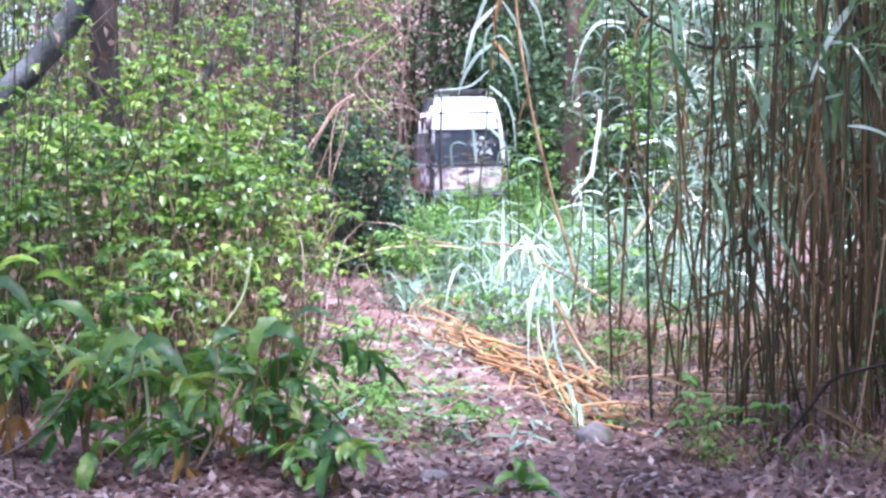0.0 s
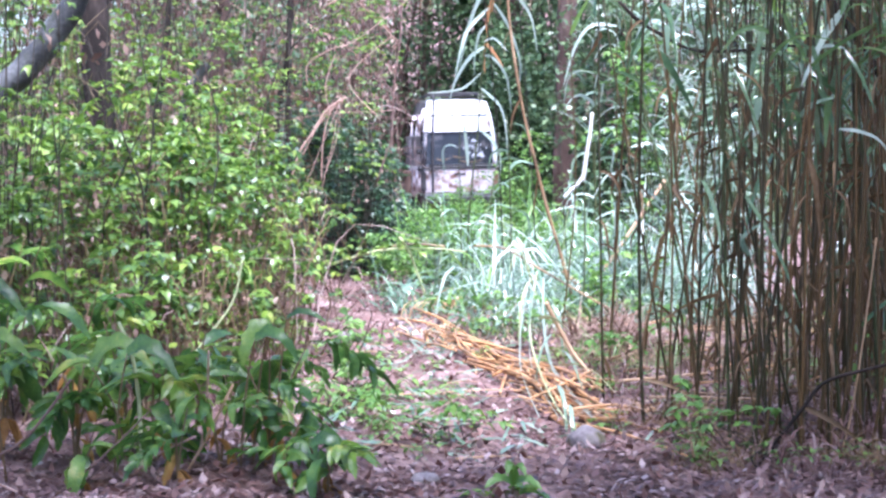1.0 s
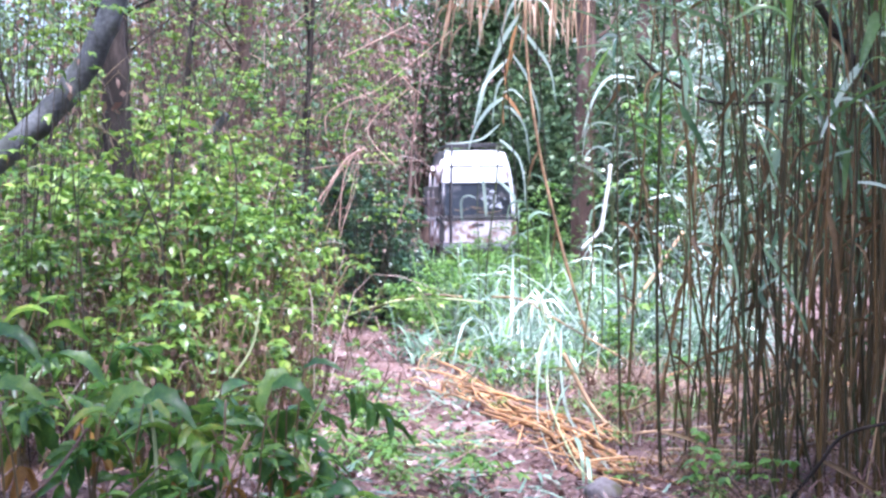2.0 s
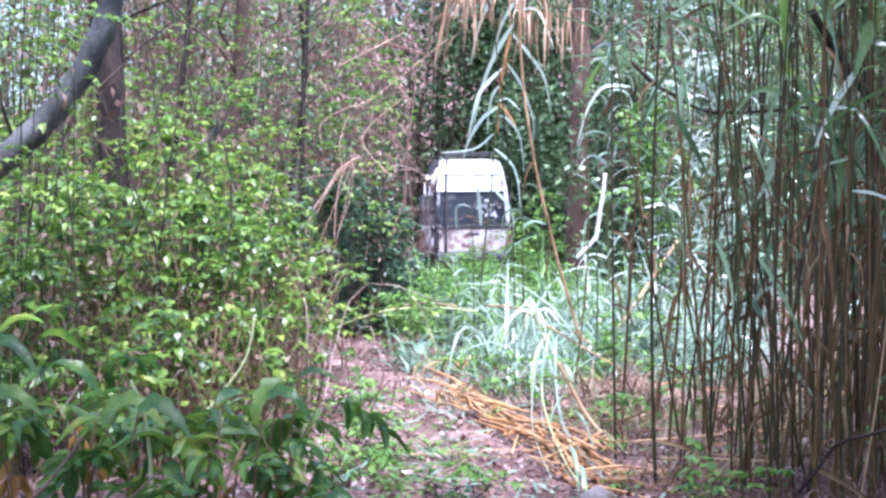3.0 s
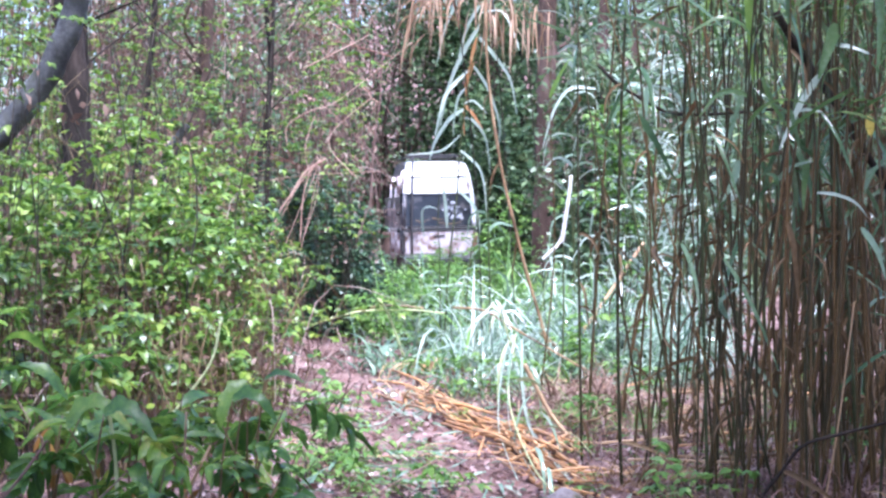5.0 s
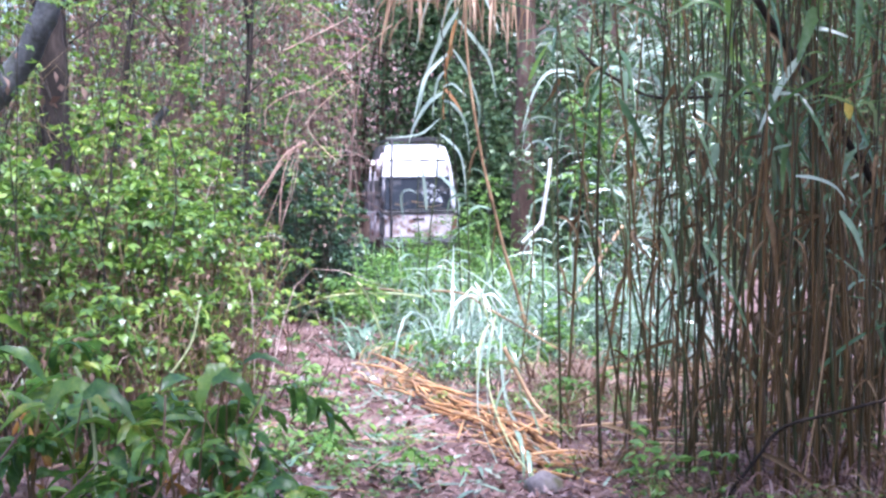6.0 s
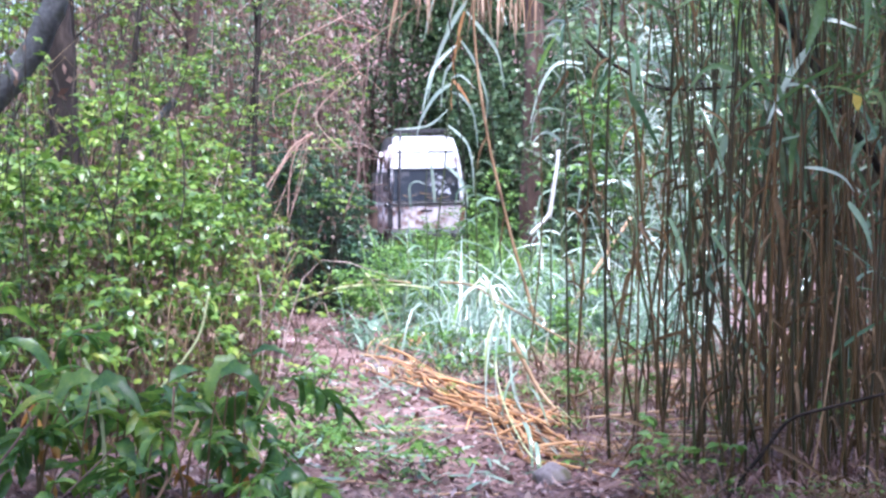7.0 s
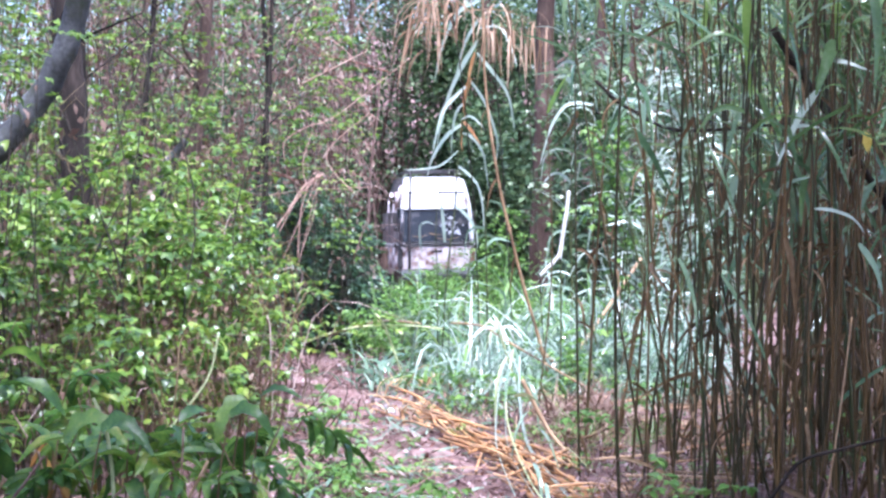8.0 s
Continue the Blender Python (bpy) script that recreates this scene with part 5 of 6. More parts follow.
def build_weeds():
    """Small green seedlings on the path and at the foot of the canes."""
    rng = np.random.default_rng(91)
    spots = [(rng.uniform(-0.75, 0.1), rng.uniform(9.6, 14)) for i in range(20)] + [(-0.45 + 0.25 * rng.random(), rng.uniform(10, 12.5)) for i in range(6)] \
        + [(rng.uniform(0.2, 1.1), rng.uniform(13.5, 17)) for i in range(9)] + [(rng.uniform(0.075, 0.19) * y, y) for y in rng.uniform(10.6, 16, 34)] + [(1.28, 9.9), (1.33, 9.6), (1.25, 10.0), (1.36, 9.8), (2.1, 9.4), (2.2, 9.2), (2.0, 9.5), (1.7, 9.3), (0.05, 10.4), (0.2, 11)]
    for x, y in spots:
        t = thing("seedling", pose(x, y, float(ground_z(x, y))), "small green seedling on the litter", "weed", "seedlings")
        n = int(rng.integers(9, 22))
        h = rng.uniform(0.05, 0.16)
        b = np.stack([rng.normal(0, 0.06, n), rng.normal(0, 0.06, n), rng.uniform(0.02, h, n)], -1)
        v, f = blades(b, rng.uniform(0, 6.28, n), rng.uniform(-0.1, 0.7, n), rng.uniform(0.04, 0.085, n), rng.uniform(0.02, 0.045, n), rng.uniform(0.3, 1.2, n), 0, seg=3, prof="ovate", cols=3)
        part("leaves", Pile().add(v, f), M["weed"], t, kind="stuff")
        for q in b[:3]:
            part("stem", Pile().add(*tube([(0, 0, -0.01), q * 0.6, q], 0.0025, 4)), M["stem"], t)
    # fresh cut green leaves on the ground
    n = 420
    x, y = rng.normal(0.05, 0.5, n), rng.uniform(9.6, 18, n)
    v, f = blades(np.stack([x, y, ground_z(x, y) + 0.03], -1), rng.uniform(0, 6.28, n), rng.normal(0.1, 0.2, n), rng.uniform(0.08, 0.3, n), rng.uniform(0.015, 0.035, n), rng.normal(0.2, 0.3, n), rng.normal(0, 0.4, n), seg=4)
    tagged(new("cut_leaves", Pile().add(v, f).mesh("cut_leaves", M["reed"])), "cut green reed leaves strewn on the path", "leaf litter", kind="stuff")


def rock(x, y, r, sq, seed, label):
    bm = bmesh.new()
    bmesh.ops.create_icosphere(bm, subdivisions=3, radius=1.0)
    for v in bm.verts:
        k = 1 + 0.22 * noise.noise(v.co * 1.4 + Vector((seed, 0, 0))) + 0.07 * noise.noise(v.co * 4 + Vector((seed, 3, 0)))
        v.co = Vector((v.co.x * r * k, v.co.y * r * k * 0.9, v.co.z * r * k * sq))
    for f in bm.faces:
        f.smooth = True
    me = bpy.data.meshes.new("rock")
    bm.to_mesh(me)
    bm.free()
    me.materials.append(M["rock"])
    ob = new("rock", me)
    ob.matrix_basis = pose(x, y, float(ground_z(x, y)) + r * sq * 0.45, 0, 0, seed * 40)
    return tagged(ob, label, "rock", "rocks")


def build_rocks():
    rock(0.79, 10.3, 0.105, 0.75, 1, "rounded grey-purple stone beside the path")
    rock(-0.29, 17.3, 0.07, 0.7, 2, "dark stone on the path")
    rock(-0.04, 9.0, 0.075, 0.55, 3, "flat brown stone half buried in litter")
    rock(-0.2, 16.6, 0.05, 0.6, 4, "small dark stone on the path")
    rock(-0.75, 16.4, 0.08, 0.6, 5, "pale stone at the path edge")


# ---- trees ----
SHRUBS = []


def build_trees():
    rng = np.random.default_rng(101)
    t = thing("grey_tree", pose(-3.6, 12.0, 0.0), "smooth grey-barked tree with a curved leaning trunk", "tree")
    o = np.array([-3.6, 12.0, 0.0])
    main = bent(np.array([(-3.6, 12, -0.1), (-3.5, 12, 0.8), (-3.15, 12, 1.42), (-2.86, 12, 1.66), (-2.64, 12, 1.84), (-2.44, 12, 2.02), (-2.27, 12, 2.23), (-2.10, 12, 2.52), (-2.02, 12, 2.79), (-1.98, 12, 3.2), (-1.9, 12.1, 4.2), (-1.7, 12.3, 5.5)]) - o, 50)
    main += rng.normal(0, 0.006, main.shape)
    part("trunk", Pile().add(*tube(main, [0.11, 0.09, 0.08, 0.074, 0.05], 14)), M["grey_bark"], t)
    for pts, r in (([(-2.13, 12, 2.56), (-1.9, 12, 2.68), (-1.62, 12, 2.80)], 0.012), ([(-2.1, 12, 2.75), (-1.8, 11.9, 3.3), (-1.4, 11.8, 3.6)], 0.02), ([(-2.6, 12, 1.9), (-2.7, 11.9, 2.3), (-2.75, 11.9, 2.9)], 0.012),
                   ([(-2.36, 12, 2.1), (-2.45, 11.9, 1.7), (-2.5, 11.9, 1.35)], 0.010)):
        part("limb", Pile().add(*tube(bent(np.array(pts) - o, 10), [r, r * 0.5], 6)), M["dark_bark"], t)
    # unseen limbs added overhead, to carry leaves that shade the foreground
    for e in ((-1.6, 7.4, 4.7), (-0.4, 7.5, 5.0), (0.6, 7.3, 4.9), (-2.5, 7.9, 5.1), (1.8, 7.4, 5.1)):
        a = np.array((-1.98, 12.05, 3.5)) - o
        e = np.array(e) - o
        part("limb", Pile().add(*tube(bent([a, (a + e) / 2 + np.array([0, 0, 0.4]), e], 12), [0.045, 0.012], 7)), M["grey_bark"], t)
    # unseen leaf clusters, placed where their shade falls on the near ground
    cl = np.concatenate([rng.normal(0, 1, (56, 3)) * np.array([0.7, 0.7, 0.35]) + np.array(e) - o for e in ((-1.6, 7.3, 4.8), (-0.5, 7.4, 5.1), (-2.5, 7.8, 5.2), (1.7, 7.2, 5.2), (2.6, 7.4, 5.3))])
    n = len(cl) * 26
    c = np.repeat(cl, 26, 0) + rng.normal(0, 0.2, (n, 3))
    part("crown", trifoliate(c, rng.uniform(0, 6.28, n), rng.normal(0, 0.4, n), rng.uniform(0.06, 0.1, n), rng), M["bramble"], t, kind="stuff")

    def trunk(name, pts, r, mat, label, crown=None, leaf="far"):
        p = np.array(pts, float)
        t = thing(name, Matrix.Translation(p[0]), label, "tree", "woodland trees")
        line = bent(p - p[0], 24)
        line[1:-1] += rng.normal(0, 0.015, (22, 3)) * np.array([1, 1, 0])
        part("trunk", Pile().add(*tube(line, [r * 1.15, r, r * 0.7], 10)), mat, t)
        top = line[-1]
        for k in range(5):
            b = line[rng.integers(12, 23)]
            a = rng.uniform(0, 6.28)
            e = b + np.array([math.cos(a), math.sin(a), 0.8]) * rng.uniform(0.5, 1.3)
            part("limb", Pile().add(*tube(bent([b, (b + e) / 2 + rng.normal(0, 0.1, 3), e], 8), [r * 0.3, r * 0.1], 5)), mat, t)
        if crown:
            n, s, zc, size = crown
            cl = rng.normal(0, 1, (n // 40, 3)) * np.array(s) + np.array([top[0], top[1], zc])
            c = np.repeat(cl, 40, 0) + rng.normal(0, 0.28, (len(cl) * 40, 3))
            N = len(c)
            v, f = blades(c, rng.uniform(0, 6.28, N), rng.normal(-0.2, 0.5, N), rng.uniform(*size, N), rng.uniform(*size, N) * 0.55, rng.uniform(0, 0.8, N), rng.normal(0, 0.5, N), seg=2, prof="ovate")
            part("crown", Pile().add(v, f), M[leaf], t, kind="stuff")
        return t

    trunk("dark_tree", [(-2.80, 17, -0.05), (-2.83, 17, 1.0), (-2.86, 17, 2.0), (-2.90, 17, 2.8), (-2.94, 17, 3.76), (-2.9, 17, 6.5)], 0.125, M["dark_bark"], "dark-barked upright woodland tree", (600, (1.3, 1.2, 0.9), 6.6, (0.08, 0.14)))
    trunk("thin_tree", [(-2.75, 24, 0.1), (-2.64, 24, 1.98), (-2.61, 24, 2.52), (-2.52, 24, 3.33), (-2.47, 24, 4.55), (-2.4, 24, 7.5)], 0.085, M["brown_bark"], "thin brown woodland tree trunk", (500, (1.0, 1.0, 0.8), 7.6, (0.08, 0.14)))
    cane_along("dead_stump", [(-2.85, 20, -0.05), (-2.66, 20, 1.2), (-2.48, 20, 2.07), (-2.36, 20, 2.27), (-2.26, 20, 2.40)], 0.05, M["grey_bark"], "leaning grey broken tree stump", "stump")
    cane_along("dead_stump", [(-0.60, 38.5, -0.05), (-0.57, 38.5, 0.4), (-0.53, 38.5, 0.8), (-0.52, 38.5, 1.2)], 0.09, M["brown_bark"], "dark broken tree stump beside the van", "stump")
    cane_along("dead_stump", [(-0.25, 39.5, -0.05), (-0.24, 39.5, 0.35), (-0.27, 39.5, 0.75)], 0.09, M["dark_bark"], "dark broken tree stump beside the van", "stump")
    trunk("brown_tree", [(2.55, 40, 0.0), (2.58, 40, 1.16), (2.62, 40, 3.42), (2.67, 40, 6.82), (2.7, 40, 10)], 0.21, M["brown_bark"], "brown woodland tree trunk at the far edge", (2400, (2.0, 1.4, 1.4), 9, (0.1, 0.18)))
    trunk("brown_tree", [(-0.28, 50.5, 1.3), (-0.27, 50.5, 2.99), (-0.23, 50.5, 4.11), (-0.15, 50.5, 7.35), (0, 50.5, 10)], 0.12, M["brown_bark"], "brown woodland tree trunk at the far edge", (2000, (1.8, 1.2, 1.2), 9, (0.1, 0.18)))
    for x, y, r in ((-3.05, 22, 0.035), (-1.6, 23, 0.028), (-3.6, 21, 0.04), (-2.05, 26, 0.035), (-4.3, 24, 0.05)):
        trunk("young_tree", [(x, y, float(ground_z(x, y)) - 0.05), (x + rng.normal(0, 0.06), y, 1.8), (x + rng.normal(0, 0.1), y, 3.4), (x + rng.normal(0, 0.15), y, 6)], r, M["dark_bark"], "slender dark young tree", (120, (0.6, 0.6, 0.6), 6.0, (0.08, 0.13)))
    for x, y, r in ((-3.2, 33, 0.06), (-4.2, 31, 0.07), (-2.0, 34, 0.05), (-1.3, 37, 0.06), (-3.9, 38, 0.08), (-5.4, 36, 0.09), (-1.95, 43, 0.07), (3.6, 38, 0.12), (1.8, 45, 0.1), (4.9, 42, 0.12)):
        trunk("woodland_tree", [(x, y, float(ground_z(x, y)) - 0.05), (x + rng.normal(0, 0.12), y, 2.2), (x + rng.normal(0, 0.2), y, 4.6), (x + rng.normal(0, 0.3), y, 8)], r, M["brown_bark"], "slender brown tree in the wood", None if -2.5 < x < 0 else (1200, (1.3, 1.0, 1.0), 7.6, (0.1, 0.16)))

    # understorey that closes the view: shrubs on the bank
    for i in range(30):
        x, y = -10.5 + 21 * (i + rng.random() * 0.6) / 30, rng.uniform(46, 52)
        gz = float(ground_z(x, y))
        t = thing("woodland_shrub", pose(x, y, gz), "tall green woodland shrub closing the view", "shrub", "woodland shrubs")
        for k in range(5):
            a = rng.uniform(0, 6.28)
            part("stem", Pile().add(*tube(bent([(rng.normal(0, 0.2), rng.normal(0, 0.2), -0.1), (math.cos(a) * 0.4, math.sin(a) * 0.4, 2.5), (math.cos(a) * 0.9, math.sin(a) * 0.7, rng.uniform(4, 6.5))], 8), [0.05, 0.015], 5)), M["brown_bark"], t)
        cl = np.stack([rng.normal(0, 0.75, 100), rng.normal(0, 0.6, 100), rng.uniform(0.1, 8.5, 100)], -1)
        c = np.repeat(cl, 34, 0) + rng.normal(0, 0.30, (100 * 34, 3))
        N = len(c)
        v, f = blades(c, rng.uniform(0, 6.28, N), rng.normal(-0.2, 0.5, N), rng.uniform(0.10, 0.2, N), rng.uniform(0.06, 0.11, N), rng.uniform(0, 0.8, N), rng.normal(0, 0.5, N), seg=2, prof="ovate")
        part("foliage", Pile().add(v, f), M["far"], t, kind="stuff")
        if i < 4:
            SHRUBS.append(t)

    # copies of the wood's shrubs, added unseen round the path for reflections and shade
    for x, y in ((-9, -3), (-6.5, -5), (-4, -7), (-1.5, -8), (1.2, -8), (3.8, -7), (6, -5), (8, -3), (-8, 1), (-7.5, 5), (-7, 9), (-6.8, 13), (-7.2, 18), (-7.5, 23), (-8, 28), (-8.5, 33), (-9, 39),
                 (6.5, 2), (7, 6), (7.8, 23), (8.5, 28), (9.2, 34), (-5, -1), (5, -2), (4.5, 6.0), (3.6, 4.0), (5.2, 8.6), (3.2, 2.0)):
        copy_thing(SHRUBS[int(rng.integers(4))], pose(x, y, float(ground_z(x, y)) - 0.05, 0, 0, rng.uniform(0, 360)))
    # evergreen mass behind the van and the reeds
    for x, y, w, h in ((1.6, 47, 1.6, 6.5), (0.6, 48.5, 1.4, 7.0), (2.9, 46, 1.5, 7), (4.4, 44, 1.7, 7.5), (6.2, 42, 1.8, 8), (8, 40, 1.8, 8), (3.3, 36, 1.0, 4.5), (5.0, 34, 1.2, 5), (1.75, 43.5, 0.7, 4.2), (2.3, 44.5, 0.9, 6.5), (0.9, 47, 1.2, 6.5)):
        t = thing("evergreen_shrub", pose(x, y, float(ground_z(x, y))), "dense dark evergreen shrub behind the van", "shrub", "woodland shrubs")
        cl = np.stack([rng.normal(0, w * 0.45, 120), rng.normal(0, 0.6, 120), rng.uniform(0.1, h, 120)], -1)
        c = np.repeat(cl, 36, 0) + rng.normal(0, 0.26, (120 * 36, 3))
        N = len(c)
        v, f = blades(c, rng.uniform(0, 6.28, N), rng.normal(-0.1, 0.5, N), rng.uniform(0.1, 0.2, N), rng.uniform(0.06, 0.12, N), rng.uniform(0, 0.8, N), rng.normal(0, 0.5, N), seg=2, prof="ovate")
        part("foliage", Pile().add(v, f), M["far" if w < 1.65 else "ivy"], t, kind="stuff")
        part("stem", Pile().add(*tube(bent([(0, 0, -0.1), (0.1, 0, h * 0.5), (0.0, 0.1, h * 0.95)], 8), [0.08, 0.02], 6)), M["dark_bark"], t)


def build_tangle():
    """The dry vine tangle that hangs in the wood on the far side of the brambles."""
    rng = np.random.default_rng(111)
    for x, y, w, h, n in ((-4.2, 26, 1.1, 5.0, 90), (-3.1, 28, 1.1, 5.2, 95), (-2.1, 30, 1.1, 5.4, 95), (-1.75, 32.5, 0.7, 5.6, 80), (-2.9, 34, 1.2, 5.8, 85), (-1.75, 36, 0.6, 5.0, 85), (-4.4, 32, 1.4, 6, 90), (-5.6, 34, 1.3, 6, 80), (-2.2, 39, 0.9, 6.0, 80), (-0.7, 47, 1.0, 7.0, 90), (-3.4, 38, 1.5, 6.5, 80)):
        gz = float(ground_z(x, y))
        t = thing("vine_tangle", pose(x, y, gz), "tangle of dry brown vines and dead stems", "vines", "dry vine tangles")
        rest = Pile()
        for i in range(n):
            bx, by = rng.normal(0, w * 0.55), rng.normal(0, 0.5)
            if rng.random() < 0.24:
                top = h * rng.uniform(0.4, 1.1)
                line = (tube(bent([(bx, by, -0.05), (bx + rng.normal(0, 0.12), by, top * 0.4), (bx + rng.normal(0, 0.25), by + rng.normal(0, 0.1), top * 0.75), (bx + rng.normal(0, 0.4), by, top)], 9), [rng.uniform(0.008, 0.03), 0.006], 4))
                name = "upright_stem"
            else:
                z = rng.uniform(0.6, h)
                L = rng.uniform(0.4, 1.6)
                a = rng.normal(0.5, 0.9) + (math.pi if rng.random() < 0.5 else 0)
                line = (tube(bent([(bx, by, z), (bx + L * 0.5 * math.cos(a), by + rng.normal(0, 0.1), z + L * 0.4 * math.sin(a) + 0.1), (bx + L * math.cos(a), by, z + L * 0.6 * math.sin(a) - 0.15)], 7), [rng.uniform(0.005, 0.013), 0.004], 4))
                name = "trailing_vine"
            if i < 70:
                part(name, Pile().add(*line), M["twig"], t)
            else:
                rest.add(*line)
        part("vine_mass", rest, M["twig"], t, kind="stuff")
        N = 1440
        cl = np.stack([rng.normal(0, w * 0.6, 48), rng.normal(0, 0.5, 48), rng.uniform(0.2, h, 48)], -1)
        c = np.repeat(cl, 30, 0) + rng.normal(0, 0.17, (N, 3)) * np.array([1, 1, 1.4])
        v, f = blades(c, rng.uniform(0, 6.28, N), rng.normal(-0.6, 0.6, N), rng.uniform(0.07, 0.18, N), rng.uniform(0.025, 0.07, N), rng.uniform(0, 1.2, N), rng.normal(0, 0.6, N), seg=2, prof="ovate")
        part("dead_leaves", Pile().add(v, f), M["dry_leaf"], t, kind="stuff")
        N = 1200
        cl = np.stack([rng.normal(0, w * 0.6, 40), rng.normal(0, 0.5, 40) - 0.2, rng.uniform(0.2, h, 40)], -1)
        c = np.repeat(cl, 30, 0) + rng.normal(0, 0.16, (N, 3))
        v, f = blades(c, rng.uniform(0, 6.28, N), rng.normal(-0.2, 0.5, N), rng.uniform(0.07, 0.14, N), rng.uniform(0.05, 0.08, N), rng.uniform(0, 1, N), rng.normal(0, 0.5, N), seg=2, prof="ovate")
        part("green_leaves", Pile().add(v, f), M["far"], t, kind="stuff")
    # pale bent-over dead twigs
    for pts, r in (([(-1.75, 22, 0.6), (-1.52, 22, 1.44), (-1.36, 22, 1.72), (-1.18, 22, 2.0), (-0.97, 22, 2.13)], 0.012), ([(-1.3, 22, 0.9), (-1.14, 22, 1.56), (-1.08, 22, 1.87), (-0.99, 22, 2.14)], 0.004),
                   ([(-1.72, 21.4, 0.9), (-1.50, 21.4, 1.32), (-1.25, 21.4, 1.80), (-1.0, 21.4, 2.12)], 0.006), ([(-1.45, 21.4, 1.0), (-1.25, 21.4, 1.5), (-1.12, 21.4, 1.8), (-1.02, 21.4, 2.05)], 0.004), ([(-1.25, 22, 1.2), (-1.22, 22, 1.7), (-1.12, 22, 2.02), (-0.98, 22, 2.12)], 0.007), ([(-1.27, 20, 2.2), (-1.27, 20, 2.4), (-1.04, 20, 2.55), (-0.76, 20, 2.66), (-0.02, 20, 3.25)], 0.005), ([(-1.15, 22, 1.95), (-1.2, 22, 2.25), (-1.1, 22, 2.6)], 0.006), ([(-1.2, 22, 1.3), (-1.1, 22, 1.6), (-1.06, 22, 1.8), (-1.04, 22, 2.0)], 0.004), ([(-1.6, 21.9, 1.3), (-1.42, 21.9, 1.62), (-1.22, 21.9, 1.9), (-1.0, 21.9, 2.10)], 0.004), ([(-0.6, 21, 1.9), (-0.9, 21, 2.3), (-0.45, 21, 2.75)], 0.006)):
        cane_along("dead_twig", pts, r, M["pale_twig"], "bent pale dead bramble twig", "twig", "dead twigs")
    # sprawling dead stems with side twigs, hung in the wood behind the brambles
    for i in range(54):
        y = rng.uniform(21.5, 30)
        x, z = rng.uniform(-0.15, -0.005) * y, 1.5 + rng.uniform(-0.005, 0.10) * y
        t = thing("dead_branch", pose(x, y, z), "pale dead branch hung in the dry tangle", "branch", "dead branches")
        a = rng.choice([0.5, 0.9, -0.4, 2.4]) + rng.normal(0, 0.35)
        L = rng.uniform(0.5, 1.5)
        d = np.array([math.cos(a), rng.normal(0, 0.2), math.sin(a)]) * L
        line = bent([-d / 2, rng.normal(0, 0.07, 3), d / 2 + np.array([0, 0, -0.08])], 10)
        mat = M[("pale_twig", "twig", "red_twig")[i % 3]]
        part("stem", Pile().add(*tube(line, [rng.uniform(0.006, 0.012), 0.003], 5)), mat, t)
        for k in range(3):
            b = line[rng.integers(2, 9)]
            e = b + np.array([math.cos(a + rng.choice([-0.7, 0.7])), rng.normal(0, 0.2), math.sin(a + rng.choice([-0.7, 0.7]))]) * rng.uniform(0.15, 0.45)
            part("twig", Pile().add(*tube(bent([b, (b + e) / 2 + rng.normal(0, 0.02, 3), e], 6), [0.004, 0.002], 4)), mat, t)
    # thin upright stems among the brambles
    for i in range(46):
        y = rng.uniform(12.5, 21)
        x = rng.uniform(-0.22, -0.075) * y
        h = rng.uniform(1.2, 3.6)
        t = thing("sapling", pose(x, y, float(ground_z(x, y)) - 0.02), "thin bare upright sapling among brambles", "sapling", "thin saplings")
        line = bent([(0, 0, 0), (rng.normal(0, 0.10), 0, h * 0.5), (rng.normal(0, 0.25), 0, h)], 12)
        line[1:-1] += rng.normal(0, 0.012, (10, 3)) * np.array([1, 1, 0])
        part("stem", Pile().add(*tube(line, [rng.uniform(0.006, 0.012), 0.004], 5)), M["sapling"], t)
        for k in range(3):
            b = line[rng.integers(5, 12)]
            a = rng.uniform(0, 6.28)
            e = b + np.array([math.cos(a), math.sin(a), 0.7]) * rng.uniform(0.12, 0.35)
            part("twig", Pile().add(*tube(bent([b, (b + e) / 2 + rng.normal(0, 0.02, 3), e], 6), [0.004, 0.0015], 4)), M["stem"], t)


def motions():
    """Nothing but the camera moves."""


# pale reed colour, also standing in for strong light on far reeds
M["reed_pale"] = surface("pale_reed_leaf", [(0.0, (0.22, 0.31, 0.23)), (0.5, (0.36, 0.44, 0.35)), (1.0, (0.52, 0.58, 0.49))], 0.28, 0.6, 3, 0.6, detail=25, bump=0.1, trans=0.3)
M["rust_leaf"] = surface("rust_leaf", [(0.0, (0.22, 0.09, 0.035)), (0.6, (0.42, 0.20, 0.08)), (1.0, (0.55, 0.34, 0.16))], 0.55, 0.35, 6, bump=0.15, trans=0.3)
M["straw_leaf"] = surface("straw_leaf", [(0.0, (0.30, 0.17, 0.08)), (0.5, (0.46, 0.31, 0.16)), (1.0, (0.62, 0.50, 0.30))], 0.5, 0.4, 3, 0.6, bump=0.1, trans=0.3)
M["yellow"] = surface("yellow_leaf", [(0.0, (0.45, 0.33, 0.05)), (1.0, (0.66, 0.55, 0.12))], 0.5, 0.4, 20, bump=0.2, trans=0.35)
M["sheath"] = surface("dead_sheath", [(0.0, (0.06, 0.036, 0.016)), (0.5, (0.15, 0.092, 0.042)), (1.0, (0.34, 0.23, 0.12))], 0.6, 0.35, 5, 0.5, bump=0.2, trans=0.25, piece=True)
M["reed_top"] = surface("reed_top_leaf", [(0.0, (0.045, 0.095, 0.03)), (0.5, (0.12, 0.21, 0.07)), (1.0, (0.30, 0.38, 0.18))], 0.22, 0.9, 3, 0.6, bump=0.1, trans=0.45)
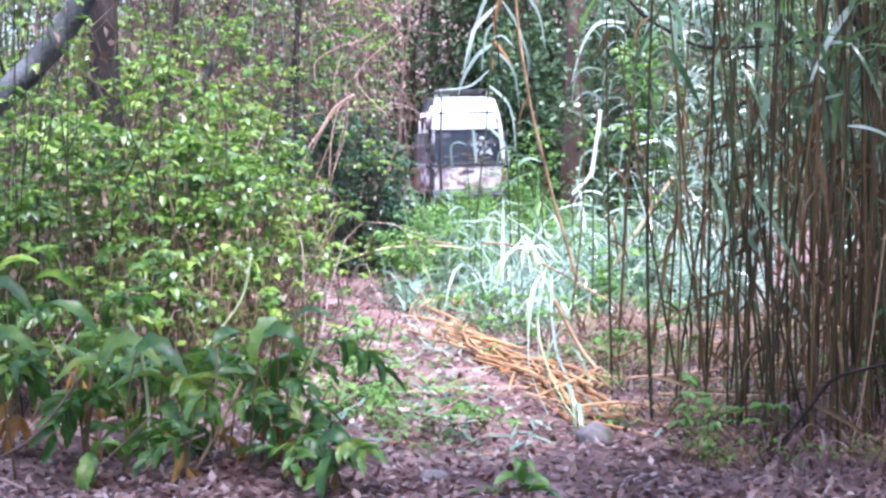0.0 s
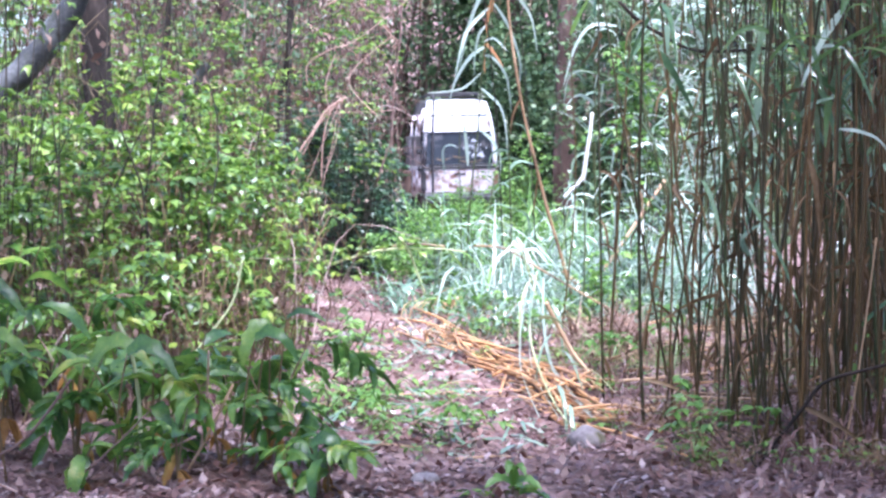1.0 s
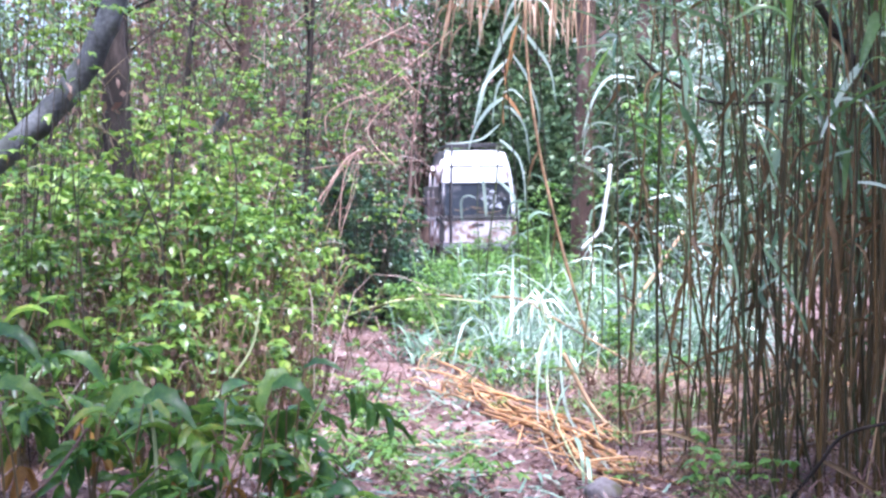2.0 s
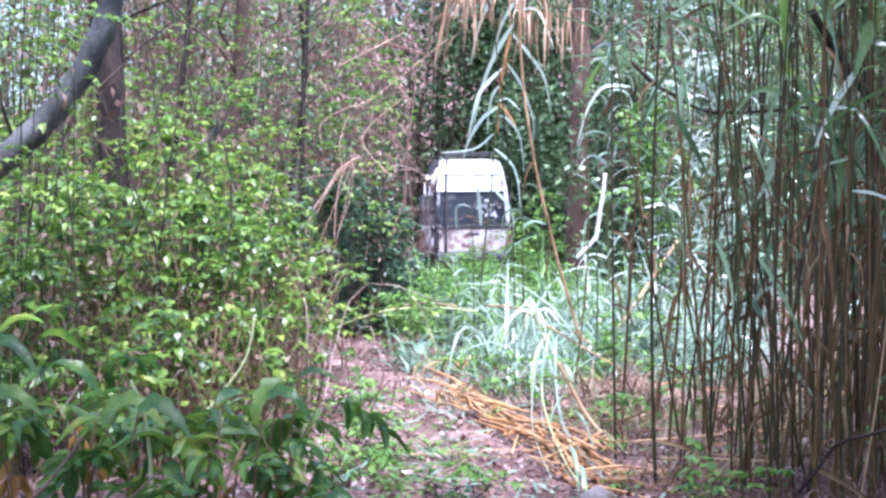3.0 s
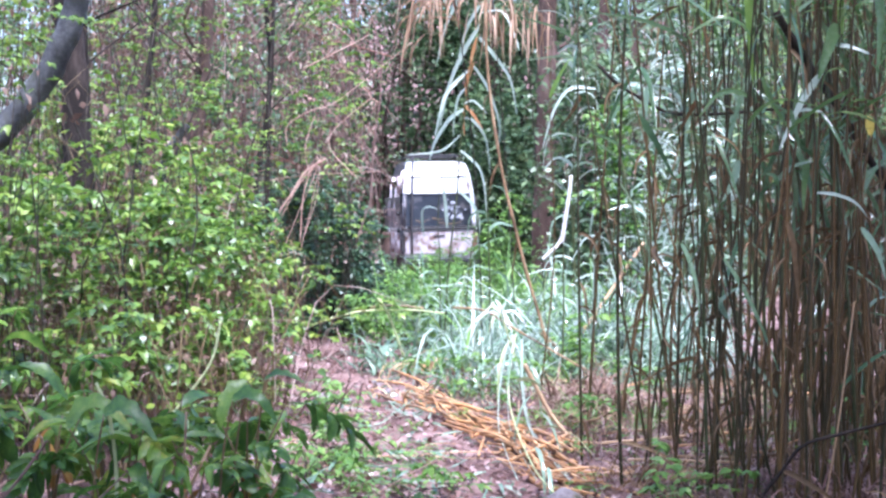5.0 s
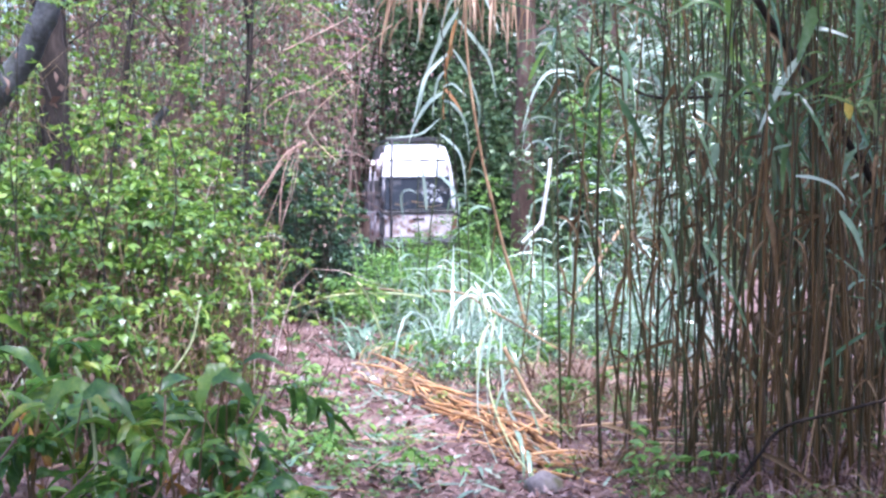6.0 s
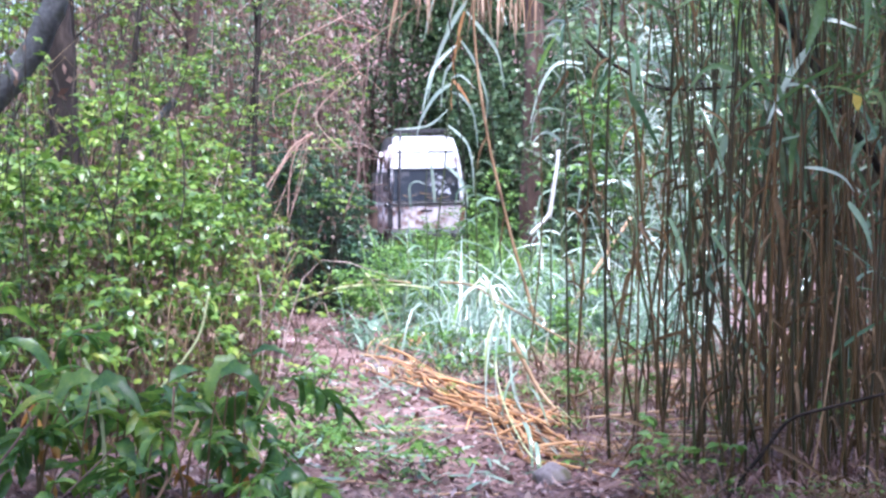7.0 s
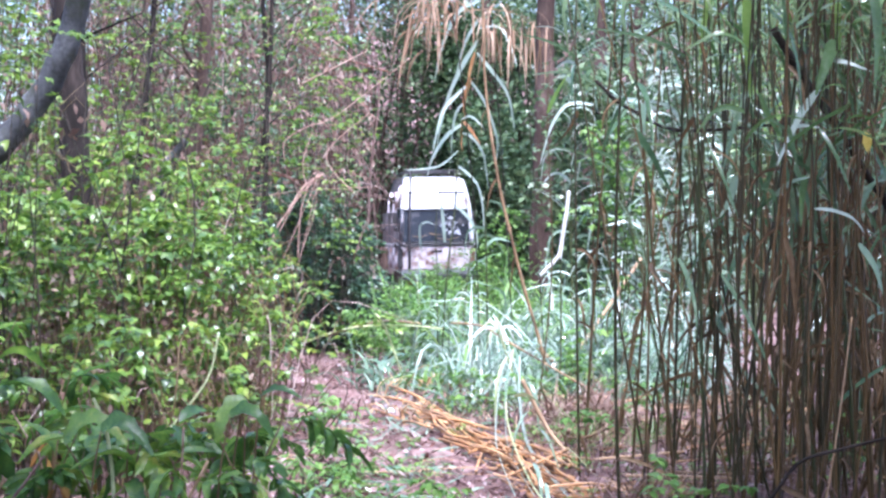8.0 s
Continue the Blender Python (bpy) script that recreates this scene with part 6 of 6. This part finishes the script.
# brightened reed green: light falling through the gap put into the leaf colour
M["reed_bright"] = surface("bright_reed_leaf", [(0.0, (0.10, 0.19, 0.04)), (0.5, (0.20, 0.33, 0.07)), (1.0, (0.34, 0.45, 0.13))], 0.3, 0.6, 3, 0.6, bump=0.1, trans=0.55)
# mottled pale grey: the sky's reflection in the rear window, put into colour
M["pane_glint"] = surface("painted_pane_glint", [(0.0, (0.30, 0.31, 0.33)), (0.5, (0.55, 0.56, 0.58)), (1.0, (0.75, 0.76, 0.78))], 0.35, 0.5, 14, detail=70, bump=0.3, dirt=(0.05, 0.05, 0.05), dirt_scale=16, dirt_at=0.52)
M["old_cane"] = surface("old_cane", [(0.0, (0.16, 0.09, 0.045)), (0.6, (0.30, 0.18, 0.09)), (1.0, (0.46, 0.32, 0.18))], 0.55, 0.4, 4, detail=60, bump=0.15, dirt=(0.09, 0.055, 0.03), dirt_at=0.58)
M["white_straw"] = surface("bleached_straw", [(0.0, (0.50, 0.50, 0.44)), (1.0, (0.74, 0.75, 0.70))], 0.5, 0.4, 6, bump=0.1)
M["plume"] = surface("tan_dead_leaf", [(0.0, (0.22, 0.12, 0.065)), (0.5, (0.38, 0.24, 0.145)), (1.0, (0.58, 0.42, 0.29))], 0.6, 0.3, 3, 0.7, bump=0.1, trans=0.3)
M["red_twig"] = surface("red_twig", [(0.0, (0.10, 0.04, 0.028)), (1.0, (0.30, 0.14, 0.09))], 0.7, 0.3, 6, bump=0.1)
M["sapling"] = surface("sapling_bark", [(0.0, (0.018, 0.018, 0.012)), (0.6, (0.05, 0.042, 0.03)), (1.0, (0.11, 0.085, 0.065))], 0.8, 0.25, 4, detail=40, bump=0.3)
M["pale_twig"] = surface("pale_twig", [(0.0, (0.30, 0.16, 0.11)), (1.0, (0.60, 0.42, 0.33))], 0.7, 0.3, 6, bump=0.1)
M["brown_bark"] = surface("brown_bark", [(0.0, (0.045, 0.028, 0.021)), (0.6, (0.10, 0.066, 0.051)), (1.0, (0.19, 0.13, 0.105))], 0.9, 0.2, 4, detail=25, bump=0.6, stretch=(1, 1, 0.3))

build_ground()
build_trees()
build_tangle()
build_van()
build_brambles()
reed_stock()
build_thicket()
build_clearing()
hanging_blades()
build_sticks()
broad_stock()
build_broad_plants()
build_big_leaves()
build_twigs()
build_rocks()
build_weeds()
scatter_litter()
motions()
